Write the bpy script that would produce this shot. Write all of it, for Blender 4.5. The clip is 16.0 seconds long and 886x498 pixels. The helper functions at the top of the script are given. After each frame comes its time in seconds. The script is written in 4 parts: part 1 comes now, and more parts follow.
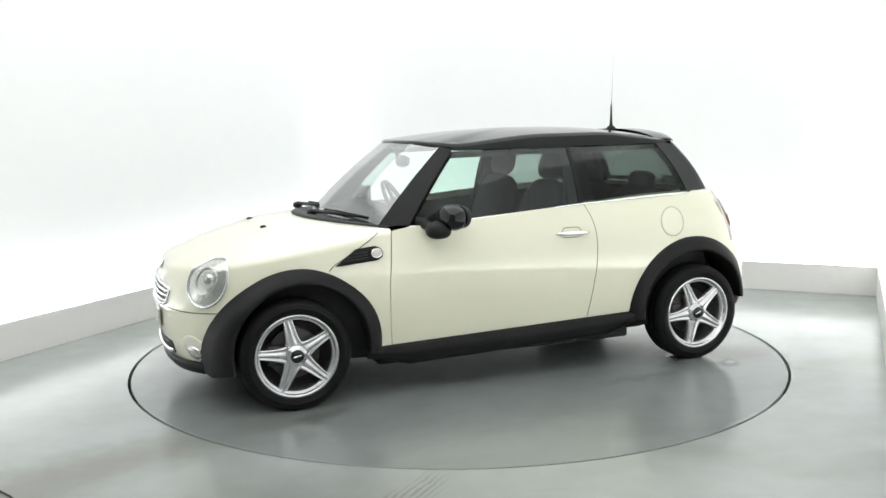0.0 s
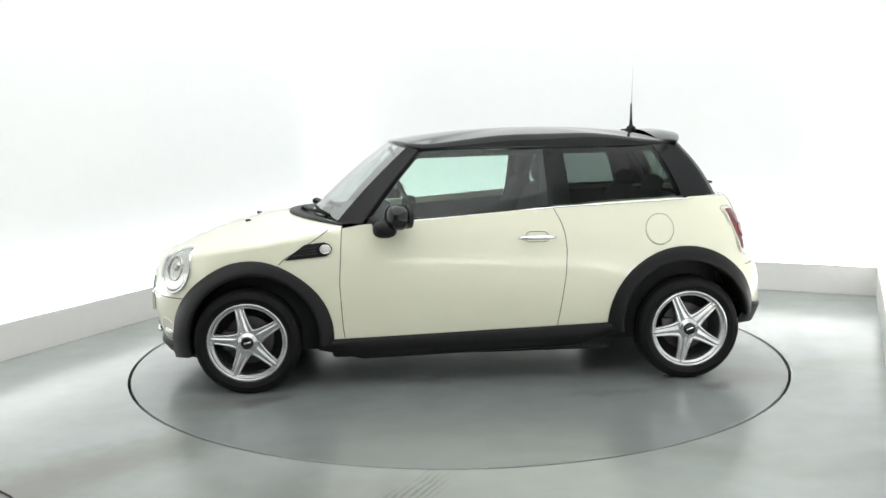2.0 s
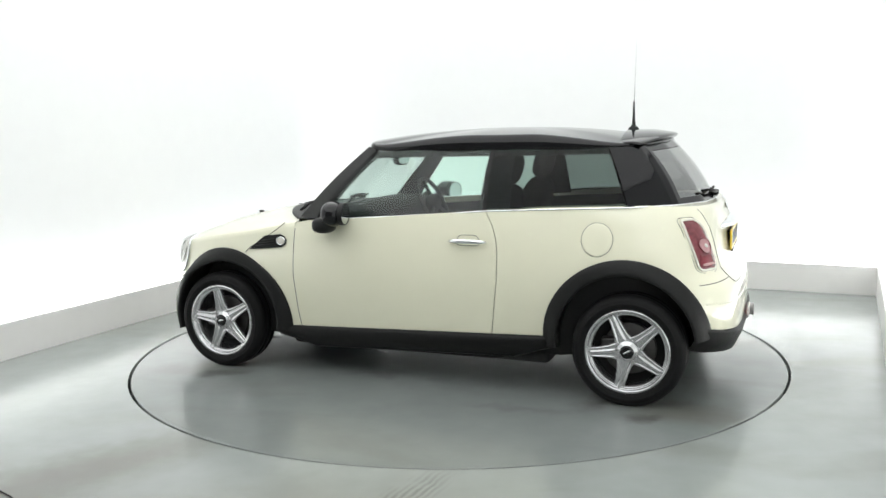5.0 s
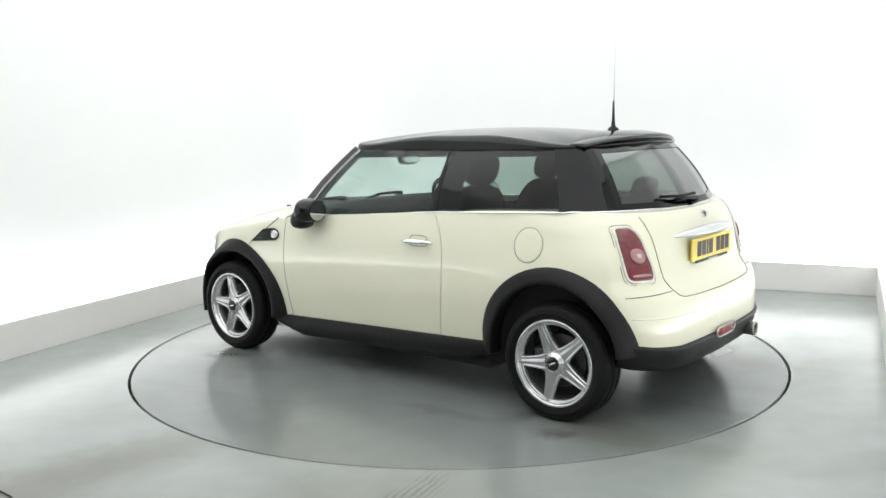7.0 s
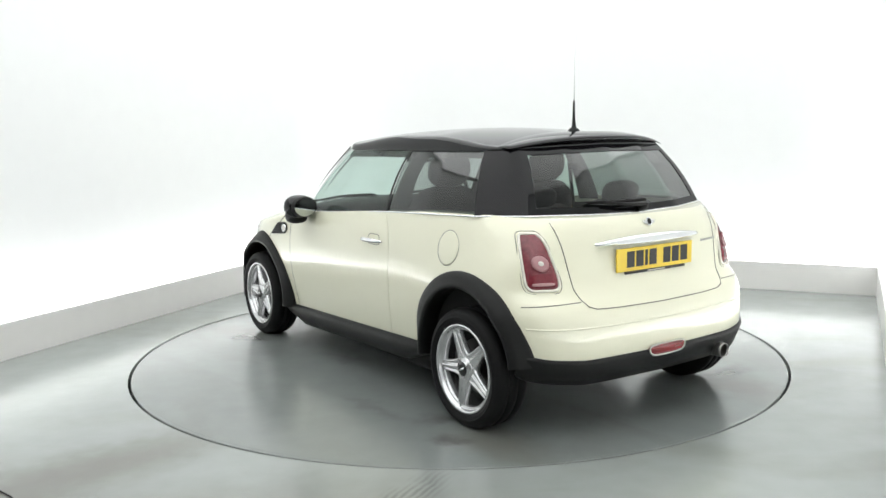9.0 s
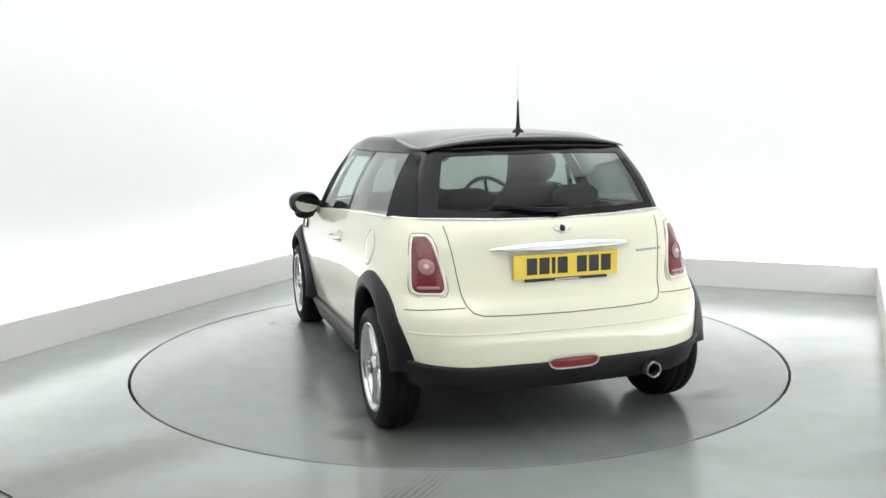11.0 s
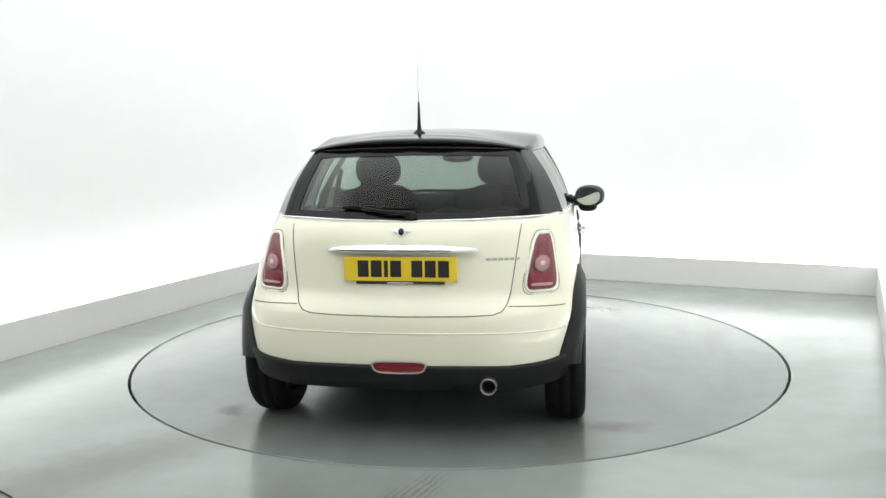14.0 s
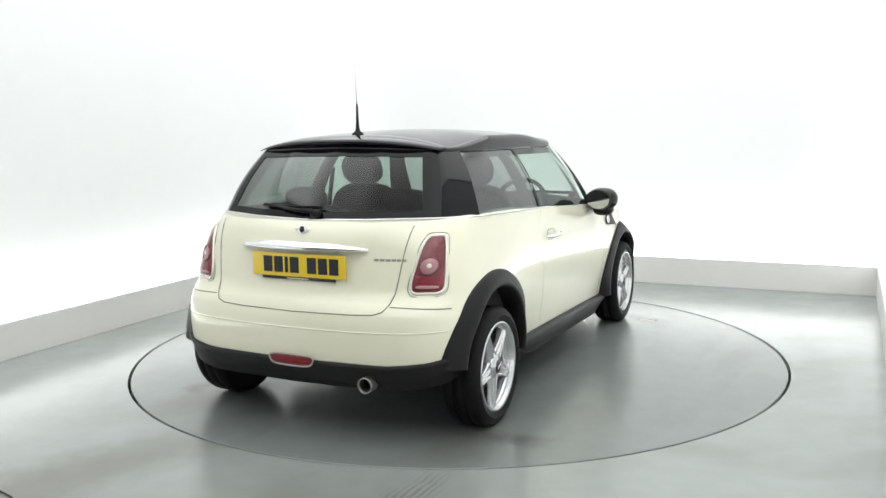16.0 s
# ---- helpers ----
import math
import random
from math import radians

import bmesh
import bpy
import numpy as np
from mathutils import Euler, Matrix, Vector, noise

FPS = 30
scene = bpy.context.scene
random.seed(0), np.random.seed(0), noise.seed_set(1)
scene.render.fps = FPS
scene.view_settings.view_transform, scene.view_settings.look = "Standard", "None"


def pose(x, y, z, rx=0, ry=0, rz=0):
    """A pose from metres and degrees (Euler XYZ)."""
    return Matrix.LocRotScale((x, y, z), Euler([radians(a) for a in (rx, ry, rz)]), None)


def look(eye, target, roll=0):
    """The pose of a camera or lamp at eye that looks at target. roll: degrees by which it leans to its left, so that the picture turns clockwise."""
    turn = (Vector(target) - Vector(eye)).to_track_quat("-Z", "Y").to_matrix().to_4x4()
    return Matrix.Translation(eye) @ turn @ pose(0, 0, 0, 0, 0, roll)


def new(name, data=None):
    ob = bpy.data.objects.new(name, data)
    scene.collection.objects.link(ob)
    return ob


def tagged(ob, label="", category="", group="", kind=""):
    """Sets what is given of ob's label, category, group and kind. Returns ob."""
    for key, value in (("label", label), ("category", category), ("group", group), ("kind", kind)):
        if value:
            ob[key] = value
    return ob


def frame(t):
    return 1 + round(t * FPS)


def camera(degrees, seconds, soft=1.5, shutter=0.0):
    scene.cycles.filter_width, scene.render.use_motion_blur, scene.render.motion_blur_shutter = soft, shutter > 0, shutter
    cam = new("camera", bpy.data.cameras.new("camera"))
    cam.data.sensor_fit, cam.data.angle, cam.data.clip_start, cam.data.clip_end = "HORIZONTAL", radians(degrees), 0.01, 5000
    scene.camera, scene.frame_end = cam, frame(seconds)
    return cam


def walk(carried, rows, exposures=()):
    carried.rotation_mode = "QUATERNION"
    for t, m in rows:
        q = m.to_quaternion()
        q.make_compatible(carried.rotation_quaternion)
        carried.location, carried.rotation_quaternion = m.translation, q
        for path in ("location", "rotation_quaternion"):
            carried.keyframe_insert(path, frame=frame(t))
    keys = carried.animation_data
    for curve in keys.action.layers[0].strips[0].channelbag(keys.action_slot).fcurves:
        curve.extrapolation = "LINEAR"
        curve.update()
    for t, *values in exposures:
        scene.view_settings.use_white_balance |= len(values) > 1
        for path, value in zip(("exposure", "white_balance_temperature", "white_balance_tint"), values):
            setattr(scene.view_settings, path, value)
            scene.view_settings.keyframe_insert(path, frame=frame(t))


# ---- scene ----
# the camera stands still in a corner of the studio
from mathutils.bvhtree import BVHTree

cam = camera(53.62, 16.0, soft=1.5)
EYE = (0.0, -5.599, 1.458)
AIM = look(EYE, (EYE[0] - 0.01453, EYE[1] + 0.98986, EYE[2] - 0.14133), roll=-0.964)
walk(cam, [(0.0, AIM), (16.0, AIM)], exposures=[(0.0, 0.0), (16.0, 0.0)])


def turn_at(t):
    """The heading of the turntable and the car at t seconds, in degrees."""
    u = t / 8 - 1
    return 133.667 - 68.086 * u - 0.293 * u * u - 0.186 * u ** 3


TABLE_R = 2.029
CAR_X, CAR_Y = -0.0147, 0.026

# ---- room axes: along the side walls, and across from left wall to right wall ----
ROOM_TURN = 66.0
ROOM = pose(0, 0, 0, 0, 0, ROOM_TURN - 90)      # local x across, local y along
LEFT, RIGHT, BACK, NEAR, TOP = -2.585, 2.53, 2.77, -5.75, 3.3
SKIRT_H, SKIRT_D = 0.24, 0.14

# ---- light ----
world = bpy.data.worlds.new("world")
scene.world = world
world.use_nodes = True
world.node_tree.nodes["Background"].inputs["Color"].default_value = (0.9, 0.95, 1.0, 1)
world.node_tree.nodes["Background"].inputs["Strength"].default_value = 0.05


def area_lamp(name, size_x, size_y, power, colour, m):
    data = bpy.data.lights.new(name, "AREA")
    data.shape, data.size, data.size_y, data.energy, data.color = "RECTANGLE", size_x, size_y, power, colour
    ob = new(name, data)
    ob.matrix_world = m
    return ob


COOL = (0.985, 1.0, 0.993)
CEILING_POWER, COVE_POWER = 196.0, 5.3
# one softbox fills the ceiling
area_lamp("ceiling_softbox", RIGHT - LEFT + 0.1, BACK - NEAR - 0.1, CEILING_POWER, COOL, ROOM @ pose((LEFT + RIGHT) / 2, (BACK + NEAR) / 2, TOP - 0.03))
depth = BACK - NEAR
for x, y, length, turn, share in ((LEFT - 0.045, (BACK + NEAR) / 2, depth, 90, 1.0), (RIGHT + 0.045, (BACK + NEAR) / 2, depth, 90, 1.4),
                                  ((LEFT + RIGHT) / 2, BACK + 0.045, RIGHT - LEFT, 0, 1.15)):
    area_lamp("cove_lamp", length, 0.05, COVE_POWER * length * share, COOL, ROOM @ pose(x, y, SKIRT_H - 0.07, 180, 0, turn))


# ---- materials ----
def material(name, colour, rough=0.5, metal=0.0, coat=0.0, vary=0.06, scale=6.0, bump=0.0, bump_scale=60.0, spec=0.5, rough_vary=0.0):
    mat = bpy.data.materials.new(name)
    mat.use_nodes = True
    nodes, links = mat.node_tree.nodes, mat.node_tree.links
    b = nodes["Principled BSDF"]
    b.inputs["Roughness"].default_value, b.inputs["Metallic"].default_value = rough, metal
    b.inputs["Coat Weight"].default_value, b.inputs["Coat Roughness"].default_value = coat, 0.04
    b.inputs["Specular IOR Level"].default_value = spec
    at = nodes.new("ShaderNodeTexCoord")
    big, small = nodes.new("ShaderNodeTexNoise"), nodes.new("ShaderNodeTexNoise")
    big.inputs["Scale"].default_value, big.inputs["Detail"].default_value = scale * 0.3, 3
    small.inputs["Scale"].default_value, small.inputs["Detail"].default_value = scale * 4, 4
    add = nodes.new("ShaderNodeMath")
    add.operation = "ADD"
    for n, k in ((big, 0), (small, 1)):
        links.new(at.outputs["Object"], n.inputs["Vector"])
        links.new(n.outputs["Fac"], add.inputs[k])
    ramp = nodes.new("ShaderNodeMapRange")
    ramp.inputs["From Min"].default_value, ramp.inputs["From Max"].default_value = 0.6, 1.4
    ramp.inputs["To Min"].default_value, ramp.inputs["To Max"].default_value = 1 - vary, 1 + vary
    links.new(add.outputs[0], ramp.inputs["Value"])
    mul = nodes.new("ShaderNodeVectorMath")
    mul.operation = "SCALE"
    mul.inputs[0].default_value = colour
    links.new(ramp.outputs[0], mul.inputs["Scale"])
    links.new(mul.outputs[0], b.inputs["Base Color"])
    if rough_vary:
        rr = nodes.new("ShaderNodeMapRange")
        rr.inputs["From Min"].default_value, rr.inputs["From Max"].default_value = 0.6, 1.4
        rr.inputs["To Min"].default_value, rr.inputs["To Max"].default_value = max(rough - rough_vary, 0.02), rough + rough_vary
        links.new(add.outputs[0], rr.inputs["Value"])
        links.new(rr.outputs[0], b.inputs["Roughness"])
    if bump:
        fine, bp = nodes.new("ShaderNodeTexNoise"), nodes.new("ShaderNodeBump")
        fine.inputs["Scale"].default_value, fine.inputs["Detail"].default_value = bump_scale, 5
        bp.inputs["Strength"].default_value, bp.inputs["Distance"].default_value = bump, 0.004
        links.new(at.outputs["Object"], fine.inputs["Vector"])
        links.new(fine.outputs["Fac"], bp.inputs["Height"])
        links.new(bp.outputs["Normal"], b.inputs["Normal"])
    return mat


def pane_material(name, tint, gloss_rough=0.01, mirror=0.022, fall=5.0):
    """Thin tinted glass: lets light straight through, mirrors by Fresnel."""
    mat = bpy.data.materials.new(name)
    mat.use_nodes = True
    nodes, links = mat.node_tree.nodes, mat.node_tree.links
    nodes.remove(nodes["Principled BSDF"])
    clear, gloss, mix, edge = (nodes.new("ShaderNode" + n) for n in ("BsdfTransparent", "BsdfGlossy", "MixShader", "LayerWeight"))
    steep, fres = nodes.new("ShaderNodeMath"), nodes.new("ShaderNodeMath")
    steep.operation, fres.operation = "POWER", "MULTIPLY_ADD"
    edge.inputs["Blend"].default_value = 0.5
    steep.inputs[1].default_value = fall
    fres.inputs[1].default_value, fres.inputs[2].default_value = 0.9, mirror
    links.new(edge.outputs["Facing"], steep.inputs[0])
    links.new(steep.outputs[0], fres.inputs[0])
    clear.inputs["Color"].default_value = (*tint, 1)
    gloss.inputs["Roughness"].default_value = gloss_rough
    links.new(fres.outputs[0], mix.inputs[0])
    links.new(clear.outputs[0], mix.inputs[1])
    links.new(gloss.outputs[0], mix.inputs[2])
    links.new(mix.outputs[0], nodes["Material Output"].inputs["Surface"])
    return mat


def patch_mask(nodes, links, at, x, y, turn, long, wide, power, stripes):
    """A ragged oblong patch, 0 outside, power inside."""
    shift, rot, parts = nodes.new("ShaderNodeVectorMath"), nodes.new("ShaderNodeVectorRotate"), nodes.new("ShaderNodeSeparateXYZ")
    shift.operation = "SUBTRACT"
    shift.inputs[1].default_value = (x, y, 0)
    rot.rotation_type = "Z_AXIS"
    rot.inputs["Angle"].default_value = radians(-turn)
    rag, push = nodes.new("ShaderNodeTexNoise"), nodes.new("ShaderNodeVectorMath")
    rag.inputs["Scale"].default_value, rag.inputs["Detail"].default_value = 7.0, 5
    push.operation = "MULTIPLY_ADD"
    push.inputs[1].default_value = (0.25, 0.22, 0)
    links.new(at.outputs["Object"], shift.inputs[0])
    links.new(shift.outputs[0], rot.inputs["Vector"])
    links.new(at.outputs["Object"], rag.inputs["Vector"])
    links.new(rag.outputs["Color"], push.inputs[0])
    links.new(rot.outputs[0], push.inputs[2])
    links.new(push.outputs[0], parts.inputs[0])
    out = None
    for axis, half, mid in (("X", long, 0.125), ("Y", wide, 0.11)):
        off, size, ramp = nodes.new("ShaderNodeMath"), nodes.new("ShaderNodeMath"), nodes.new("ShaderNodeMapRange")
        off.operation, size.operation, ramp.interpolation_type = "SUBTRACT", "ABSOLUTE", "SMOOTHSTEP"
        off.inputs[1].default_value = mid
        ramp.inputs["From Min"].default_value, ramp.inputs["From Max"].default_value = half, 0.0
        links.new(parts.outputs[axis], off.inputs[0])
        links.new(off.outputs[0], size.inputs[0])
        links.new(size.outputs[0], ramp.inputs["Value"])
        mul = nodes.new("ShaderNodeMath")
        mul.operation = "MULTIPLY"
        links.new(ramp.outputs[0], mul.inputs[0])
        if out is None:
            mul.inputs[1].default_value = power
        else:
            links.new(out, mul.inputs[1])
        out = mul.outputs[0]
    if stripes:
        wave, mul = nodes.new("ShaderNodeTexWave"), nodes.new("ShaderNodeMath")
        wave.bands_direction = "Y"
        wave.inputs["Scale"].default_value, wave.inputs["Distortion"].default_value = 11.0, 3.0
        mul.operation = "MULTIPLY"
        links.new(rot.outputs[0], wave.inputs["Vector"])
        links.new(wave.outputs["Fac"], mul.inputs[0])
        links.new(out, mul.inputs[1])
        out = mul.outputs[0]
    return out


def floor_material(name, base, marks, patches=()):
    """Painted concrete: soft gloss, broad dirty marks, fine scuffs and the darker patches given."""
    mat = material(name, base, rough=0.21, vary=0.06, scale=1.6, bump=0.03, bump_scale=9.0, rough_vary=0.05, spec=0.95)
    nodes, links = mat.node_tree.nodes, mat.node_tree.links
    b = nodes["Principled BSDF"]
    source = b.inputs["Base Color"].links[0].from_socket
    at = nodes.new("ShaderNodeTexCoord")
    stretch = nodes.new("ShaderNodeMapping")
    stretch.inputs["Rotation"].default_value = (0, 0, radians(24))
    stretch.inputs["Scale"].default_value = (0.5, 1.5, 1)
    smear = nodes.new("ShaderNodeTexNoise")
    smear.inputs["Scale"].default_value, smear.inputs["Detail"].default_value, smear.inputs["Distortion"].default_value = 1.1, 5, 0.6
    rng = nodes.new("ShaderNodeMapRange")
    rng.inputs["From Min"].default_value, rng.inputs["From Max"].default_value = 0.5, 0.75
    rng.inputs["To Min"].default_value, rng.inputs["To Max"].default_value = 0.0, marks
    mix = nodes.new("ShaderNodeMix")
    mix.data_type = "RGBA"
    mix.inputs[7].default_value = (base[0] * 0.62, base[1] * 0.58, base[2] * 0.5, 1)
    links.new(at.outputs["Object"], stretch.inputs["Vector"])
    links.new(stretch.outputs[0], smear.inputs["Vector"])
    links.new(smear.outputs["Fac"], rng.inputs["Value"])
    links.new(rng.outputs[0], mix.inputs[0])
    links.new(source, mix.inputs[6])
    last = mix.outputs[2]
    for x, y, turn, long, wide, power, stripes, colour in patches:
        mask = patch_mask(nodes, links, at, x, y, turn, long, wide, power, stripes)
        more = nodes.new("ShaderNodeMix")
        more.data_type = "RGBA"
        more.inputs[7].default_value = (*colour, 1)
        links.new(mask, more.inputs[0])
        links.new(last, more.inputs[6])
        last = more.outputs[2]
    links.new(last, b.inputs["Base Color"])
    return mat


BROWN, DARK_GREY = (0.125, 0.119, 0.096), (0.06, 0.058, 0.052)
M_WALL = material("white_wall_paint", (0.84, 0.85, 0.85), rough=0.75, vary=0.012, scale=2, bump=0.02, bump_scale=140)
M_NEAR = material("dark_grey_curtain", (0.16, 0.165, 0.165), rough=0.9, vary=0.1, scale=2)
M_SKIRT = material("white_board_paint", (0.74, 0.73, 0.71), rough=0.5, vary=0.02, scale=3)
M_CEIL = material("white_ceiling_paint", (0.82, 0.83, 0.83), rough=0.85, vary=0.012, scale=2)
# broad brown patches darken the near floor; the striped one is a tyre mark
M_FLOOR = floor_material("grey_painted_floor", (0.295, 0.318, 0.307), 0.45, [(-1.50, -1.90, 44, 1.0, 0.34, 0.62, False, BROWN), (-0.20, -2.28, 63, 0.36, 0.12, 0.42, True, DARK_GREY), (-0.8, -2.50, 8, 1.6, 0.60, 0.5, False, BROWN), (-1.85, -2.20, 38, 1.0, 0.45, 0.5, False, BROWN)])
# brown tyre tracks, then small dark grey patches, most of them beside the wheels
M_TABLE = floor_material("grey_turntable_paint", (0.200, 0.219, 0.211), 0.4, [(-1.55, 0.85, 5, 0.5, 0.26, 0.55, False, BROWN), (-1.62, -0.75, -5, 0.5, 0.28, 0.55, False, BROWN), (1.35, 0.95, 20, 0.5, 0.25, 0.4, False, BROWN), (-1.12, 0.78, 70, 0.30, 0.13, 0.6, False, DARK_GREY), (-1.42, -0.90, 100, 0.30, 0.14, 0.6, False, DARK_GREY), (-1.36, 0.98, 30, 0.18, 0.10, 0.6, False, DARK_GREY), (0.25, 0.70, 10, 0.30, 0.10, 0.3, False, DARK_GREY), (-0.75, 1.05, 5, 0.45, 0.09, 0.22, False, DARK_GREY), (1.15, 1.0, 40, 0.25, 0.12, 0.5, False, DARK_GREY), (1.30, -0.95, 60, 0.25, 0.12, 0.5, False, DARK_GREY)])
M_PIT = material("dark_pit", (0.02, 0.02, 0.02), rough=0.9)
M_CREAM = material("cream_car_paint", (0.78, 0.765, 0.60), rough=0.28, coat=1.0, vary=0.01, scale=3)
M_GLOSS = material("black_car_paint", (0.006, 0.006, 0.007), rough=0.09, vary=0.02, spec=0.42)
M_PILLAR = material("black_pillar_cover", (0.004, 0.004, 0.005), rough=0.05, spec=0.26, vary=0.05)
M_ROOF = material("black_roof_paint", (0.006, 0.006, 0.007), rough=0.07, vary=0.02, spec=0.38)
M_TRIM = material("black_plastic", (0.0080, 0.0082, 0.0081), rough=0.45, spec=0.24, vary=0.15, scale=8, bump=0.15, bump_scale=400)
M_SILL = material("black_sill_plastic", (0.006, 0.006, 0.006), rough=0.4, spec=0.2, vary=0.2, scale=6)
M_DARK = material("dark_underside", (0.008, 0.008, 0.008), rough=0.85, vary=0.2)
M_RUBBER = material("tyre_rubber", (0.006, 0.006, 0.0062), spec=0.16, rough=0.6, vary=0.2, scale=10, bump=0.12, bump_scale=300)
M_ALLOY = material("silver_alloy", (0.56, 0.56, 0.57), rough=0.2, metal=0.88, vary=0.04, scale=12)
M_STEEL = material("brake_steel", (0.07, 0.068, 0.066), rough=0.45, metal=0.9, vary=0.2, scale=20)
M_TIP = material("exhaust_metal", (0.33, 0.32, 0.31), rough=0.3, metal=0.9, vary=0.2, scale=30)
M_CHROME = material("chrome", (0.82, 0.83, 0.84), rough=0.08, metal=1.0, vary=0.01)
M_RIM = material("cream_chrome_rim", (0.80, 0.77, 0.68), rough=0.18, metal=0.35, vary=0.05)
M_SEAM = material("panel_gap", (0.14, 0.135, 0.11), rough=0.8)
M_CLOTH = material("dark_seat_cloth", (0.010, 0.010, 0.011), rough=0.9, vary=0.2, scale=30, bump=0.1, bump_scale=120)
M_CABIN = material("dark_cabin_plastic", (0.013, 0.014, 0.014), rough=0.65, spec=0.25, vary=0.1, scale=14)
M_RED = material("smoky_red_lens", (0.165, 0.033, 0.042), rough=0.22, coat=0.3, vary=0.45, scale=14)
M_STOP = material("red_stop_lens", (0.185, 0.018, 0.029), rough=0.22, coat=0.3, vary=0.3, scale=18)
M_FOG = material("bright_red_lens", (0.20, 0.006, 0.010), rough=0.15, coat=0.2, vary=0.1, scale=40)
M_PINK = material("clear_red_lens", (0.40, 0.20, 0.21), rough=0.12, coat=0.5, vary=0.1, scale=30)
M_PLATE = material("yellow_plate", (0.80, 0.57, 0.03), rough=0.35, coat=0.4, vary=0.02)
M_INK = material("black_ink", (0.012, 0.012, 0.012), rough=0.5)
M_LAMP = material("lamp_reflector", (0.66, 0.66, 0.63), rough=0.18, metal=0.75, vary=0.3, scale=26, bump=0.5, bump_scale=45)
M_FOGRIM = material("dull_lamp_rim", (0.42, 0.40, 0.37), rough=0.3, metal=0.6, vary=0.1)
M_SCRIPT = material("grey_script_metal", (0.36, 0.36, 0.33), rough=0.3, metal=0.6)
M_WHITE = material("white_lens", (0.60, 0.57, 0.52), rough=0.2, coat=1.0)
M_MIRROR = material("mirror_glass", (0.5, 0.53, 0.53), rough=0.06, metal=1.0, vary=0.0)
M_CLEAR = pane_material("green_tinted_glass", (0.79, 0.935, 0.875), gloss_rough=0.04, mirror=0.050)
M_DUSK = pane_material("dark_tinted_glass", (0.33, 0.385, 0.365), gloss_rough=0.03, mirror=0.015, fall=2.7)
M_HATCH = pane_material("darkest_tinted_glass", (0.34, 0.41, 0.37), gloss_rough=0.06, mirror=0.015, fall=2.1)
M_SCREEN = pane_material("windscreen_glass", (0.90, 0.97, 0.945), gloss_rough=0.10, mirror=0.26, fall=4.0)
M_LENS = pane_material("clear_lens", (0.97, 0.97, 0.965))


# ---- mesh helpers ----
def finish(name, bm, mat, smooth=True):
    bmesh.ops.recalc_face_normals(bm, faces=bm.faces[:])
    me = bpy.data.meshes.new(name)
    bm.to_mesh(me)
    bm.free()
    if smooth:
        me.polygons.foreach_set("use_smooth", [True] * len(me.polygons))
    me.materials.append(mat)
    return me


def part(name, bm, mat, parent, label="", smooth=True):
    ob = new(name, finish(name, bm, mat, smooth))
    ob.parent = parent
    return tagged(ob, label=label)


def setting(name, bm, mat, label, category, m=None, smooth=False):
    ob = new(name, finish(name, bm, mat, smooth))
    if m is not None:
        ob.matrix_world = m
    return tagged(ob, label=label, category=category, kind="structure")


def grid(bm, rows, closed=False):
    """Quads over rows of points; closed joins each row's ends."""
    vs = [[bm.verts.new(p) for p in row] for row in rows]
    for a, b in zip(vs, vs[1:]):
        n = len(a)
        for i in range(n if closed else n - 1):
            j = (i + 1) % n
            try:
                bm.faces.new((a[i], a[j], b[j], b[i]))
            except ValueError:
                pass
    return vs


def box(bm, x0, x1, y0, y1, z0, z1, bevel=0.0, m=None, seg=2):
    r = bmesh.ops.create_cube(bm, size=1.0)
    vs = r["verts"]
    bmesh.ops.scale(bm, vec=(x1 - x0, y1 - y0, z1 - z0), verts=vs)
    bmesh.ops.translate(bm, vec=((x0 + x1) / 2, (y0 + y1) / 2, (z0 + z1) / 2), verts=vs)
    if bevel:
        es = list({e for v in vs for e in v.link_edges})
        made = bmesh.ops.bevel(bm, geom=es, offset=bevel, segments=seg, affect="EDGES", profile=0.5)
        vs = list({v for f in made["faces"] for v in f.verts} | {v for v in vs if v.is_valid})
    if m is not None:
        bmesh.ops.transform(bm, matrix=m, verts=vs)
    return vs


def tube(bm, pts, r, seg=8, closed=False):
    """A round bar along the points; r is a number or one for each point."""
    pts = [Vector(p) for p in pts]
    n = len(pts)
    rows = []
    side = None
    for i, p in enumerate(pts):
        a = pts[i - 1] if (i or closed) else p
        b = pts[(i + 1) % n] if (i < n - 1 or closed) else p
        d = (b - a).normalized()
        if side is None:
            side = d.cross(Vector((0, 0, 1)) if abs(d.z) < 0.9 else Vector((1, 0, 0))).normalized()
        side = (side - d * side.dot(d)).normalized()
        up = d.cross(side)
        ri = r[i] if isinstance(r, (list, tuple)) else r
        rows.append([p + side * math.cos(t) * ri + up * math.sin(t) * ri for t in (2 * math.pi * k / seg for k in range(seg))])
    if closed:
        rows.append(rows[0])
    vs = grid(bm, rows, closed=True)
    if closed:
        bmesh.ops.remove_doubles(bm, verts=[v for row in (vs[0], vs[-1]) for v in row], dist=1e-6)
    else:
        bm.faces.new(vs[0])
        bm.faces.new(vs[-1][::-1])


def lathe(bm, profile, seg=48, axis="y"):
    """Turns (radius, offset) points about the axis."""
    rows = []
    for r, o in profile:
        rows.append([(r * math.cos(t), o, r * math.sin(t)) if axis == "y" else ((r * math.cos(t), r * math.sin(t), o) if axis == "z" else (o, r * math.cos(t), r * math.sin(t)))
                     for t in (2 * math.pi * k / seg for k in range(seg))])
    grid(bm, rows, closed=True)


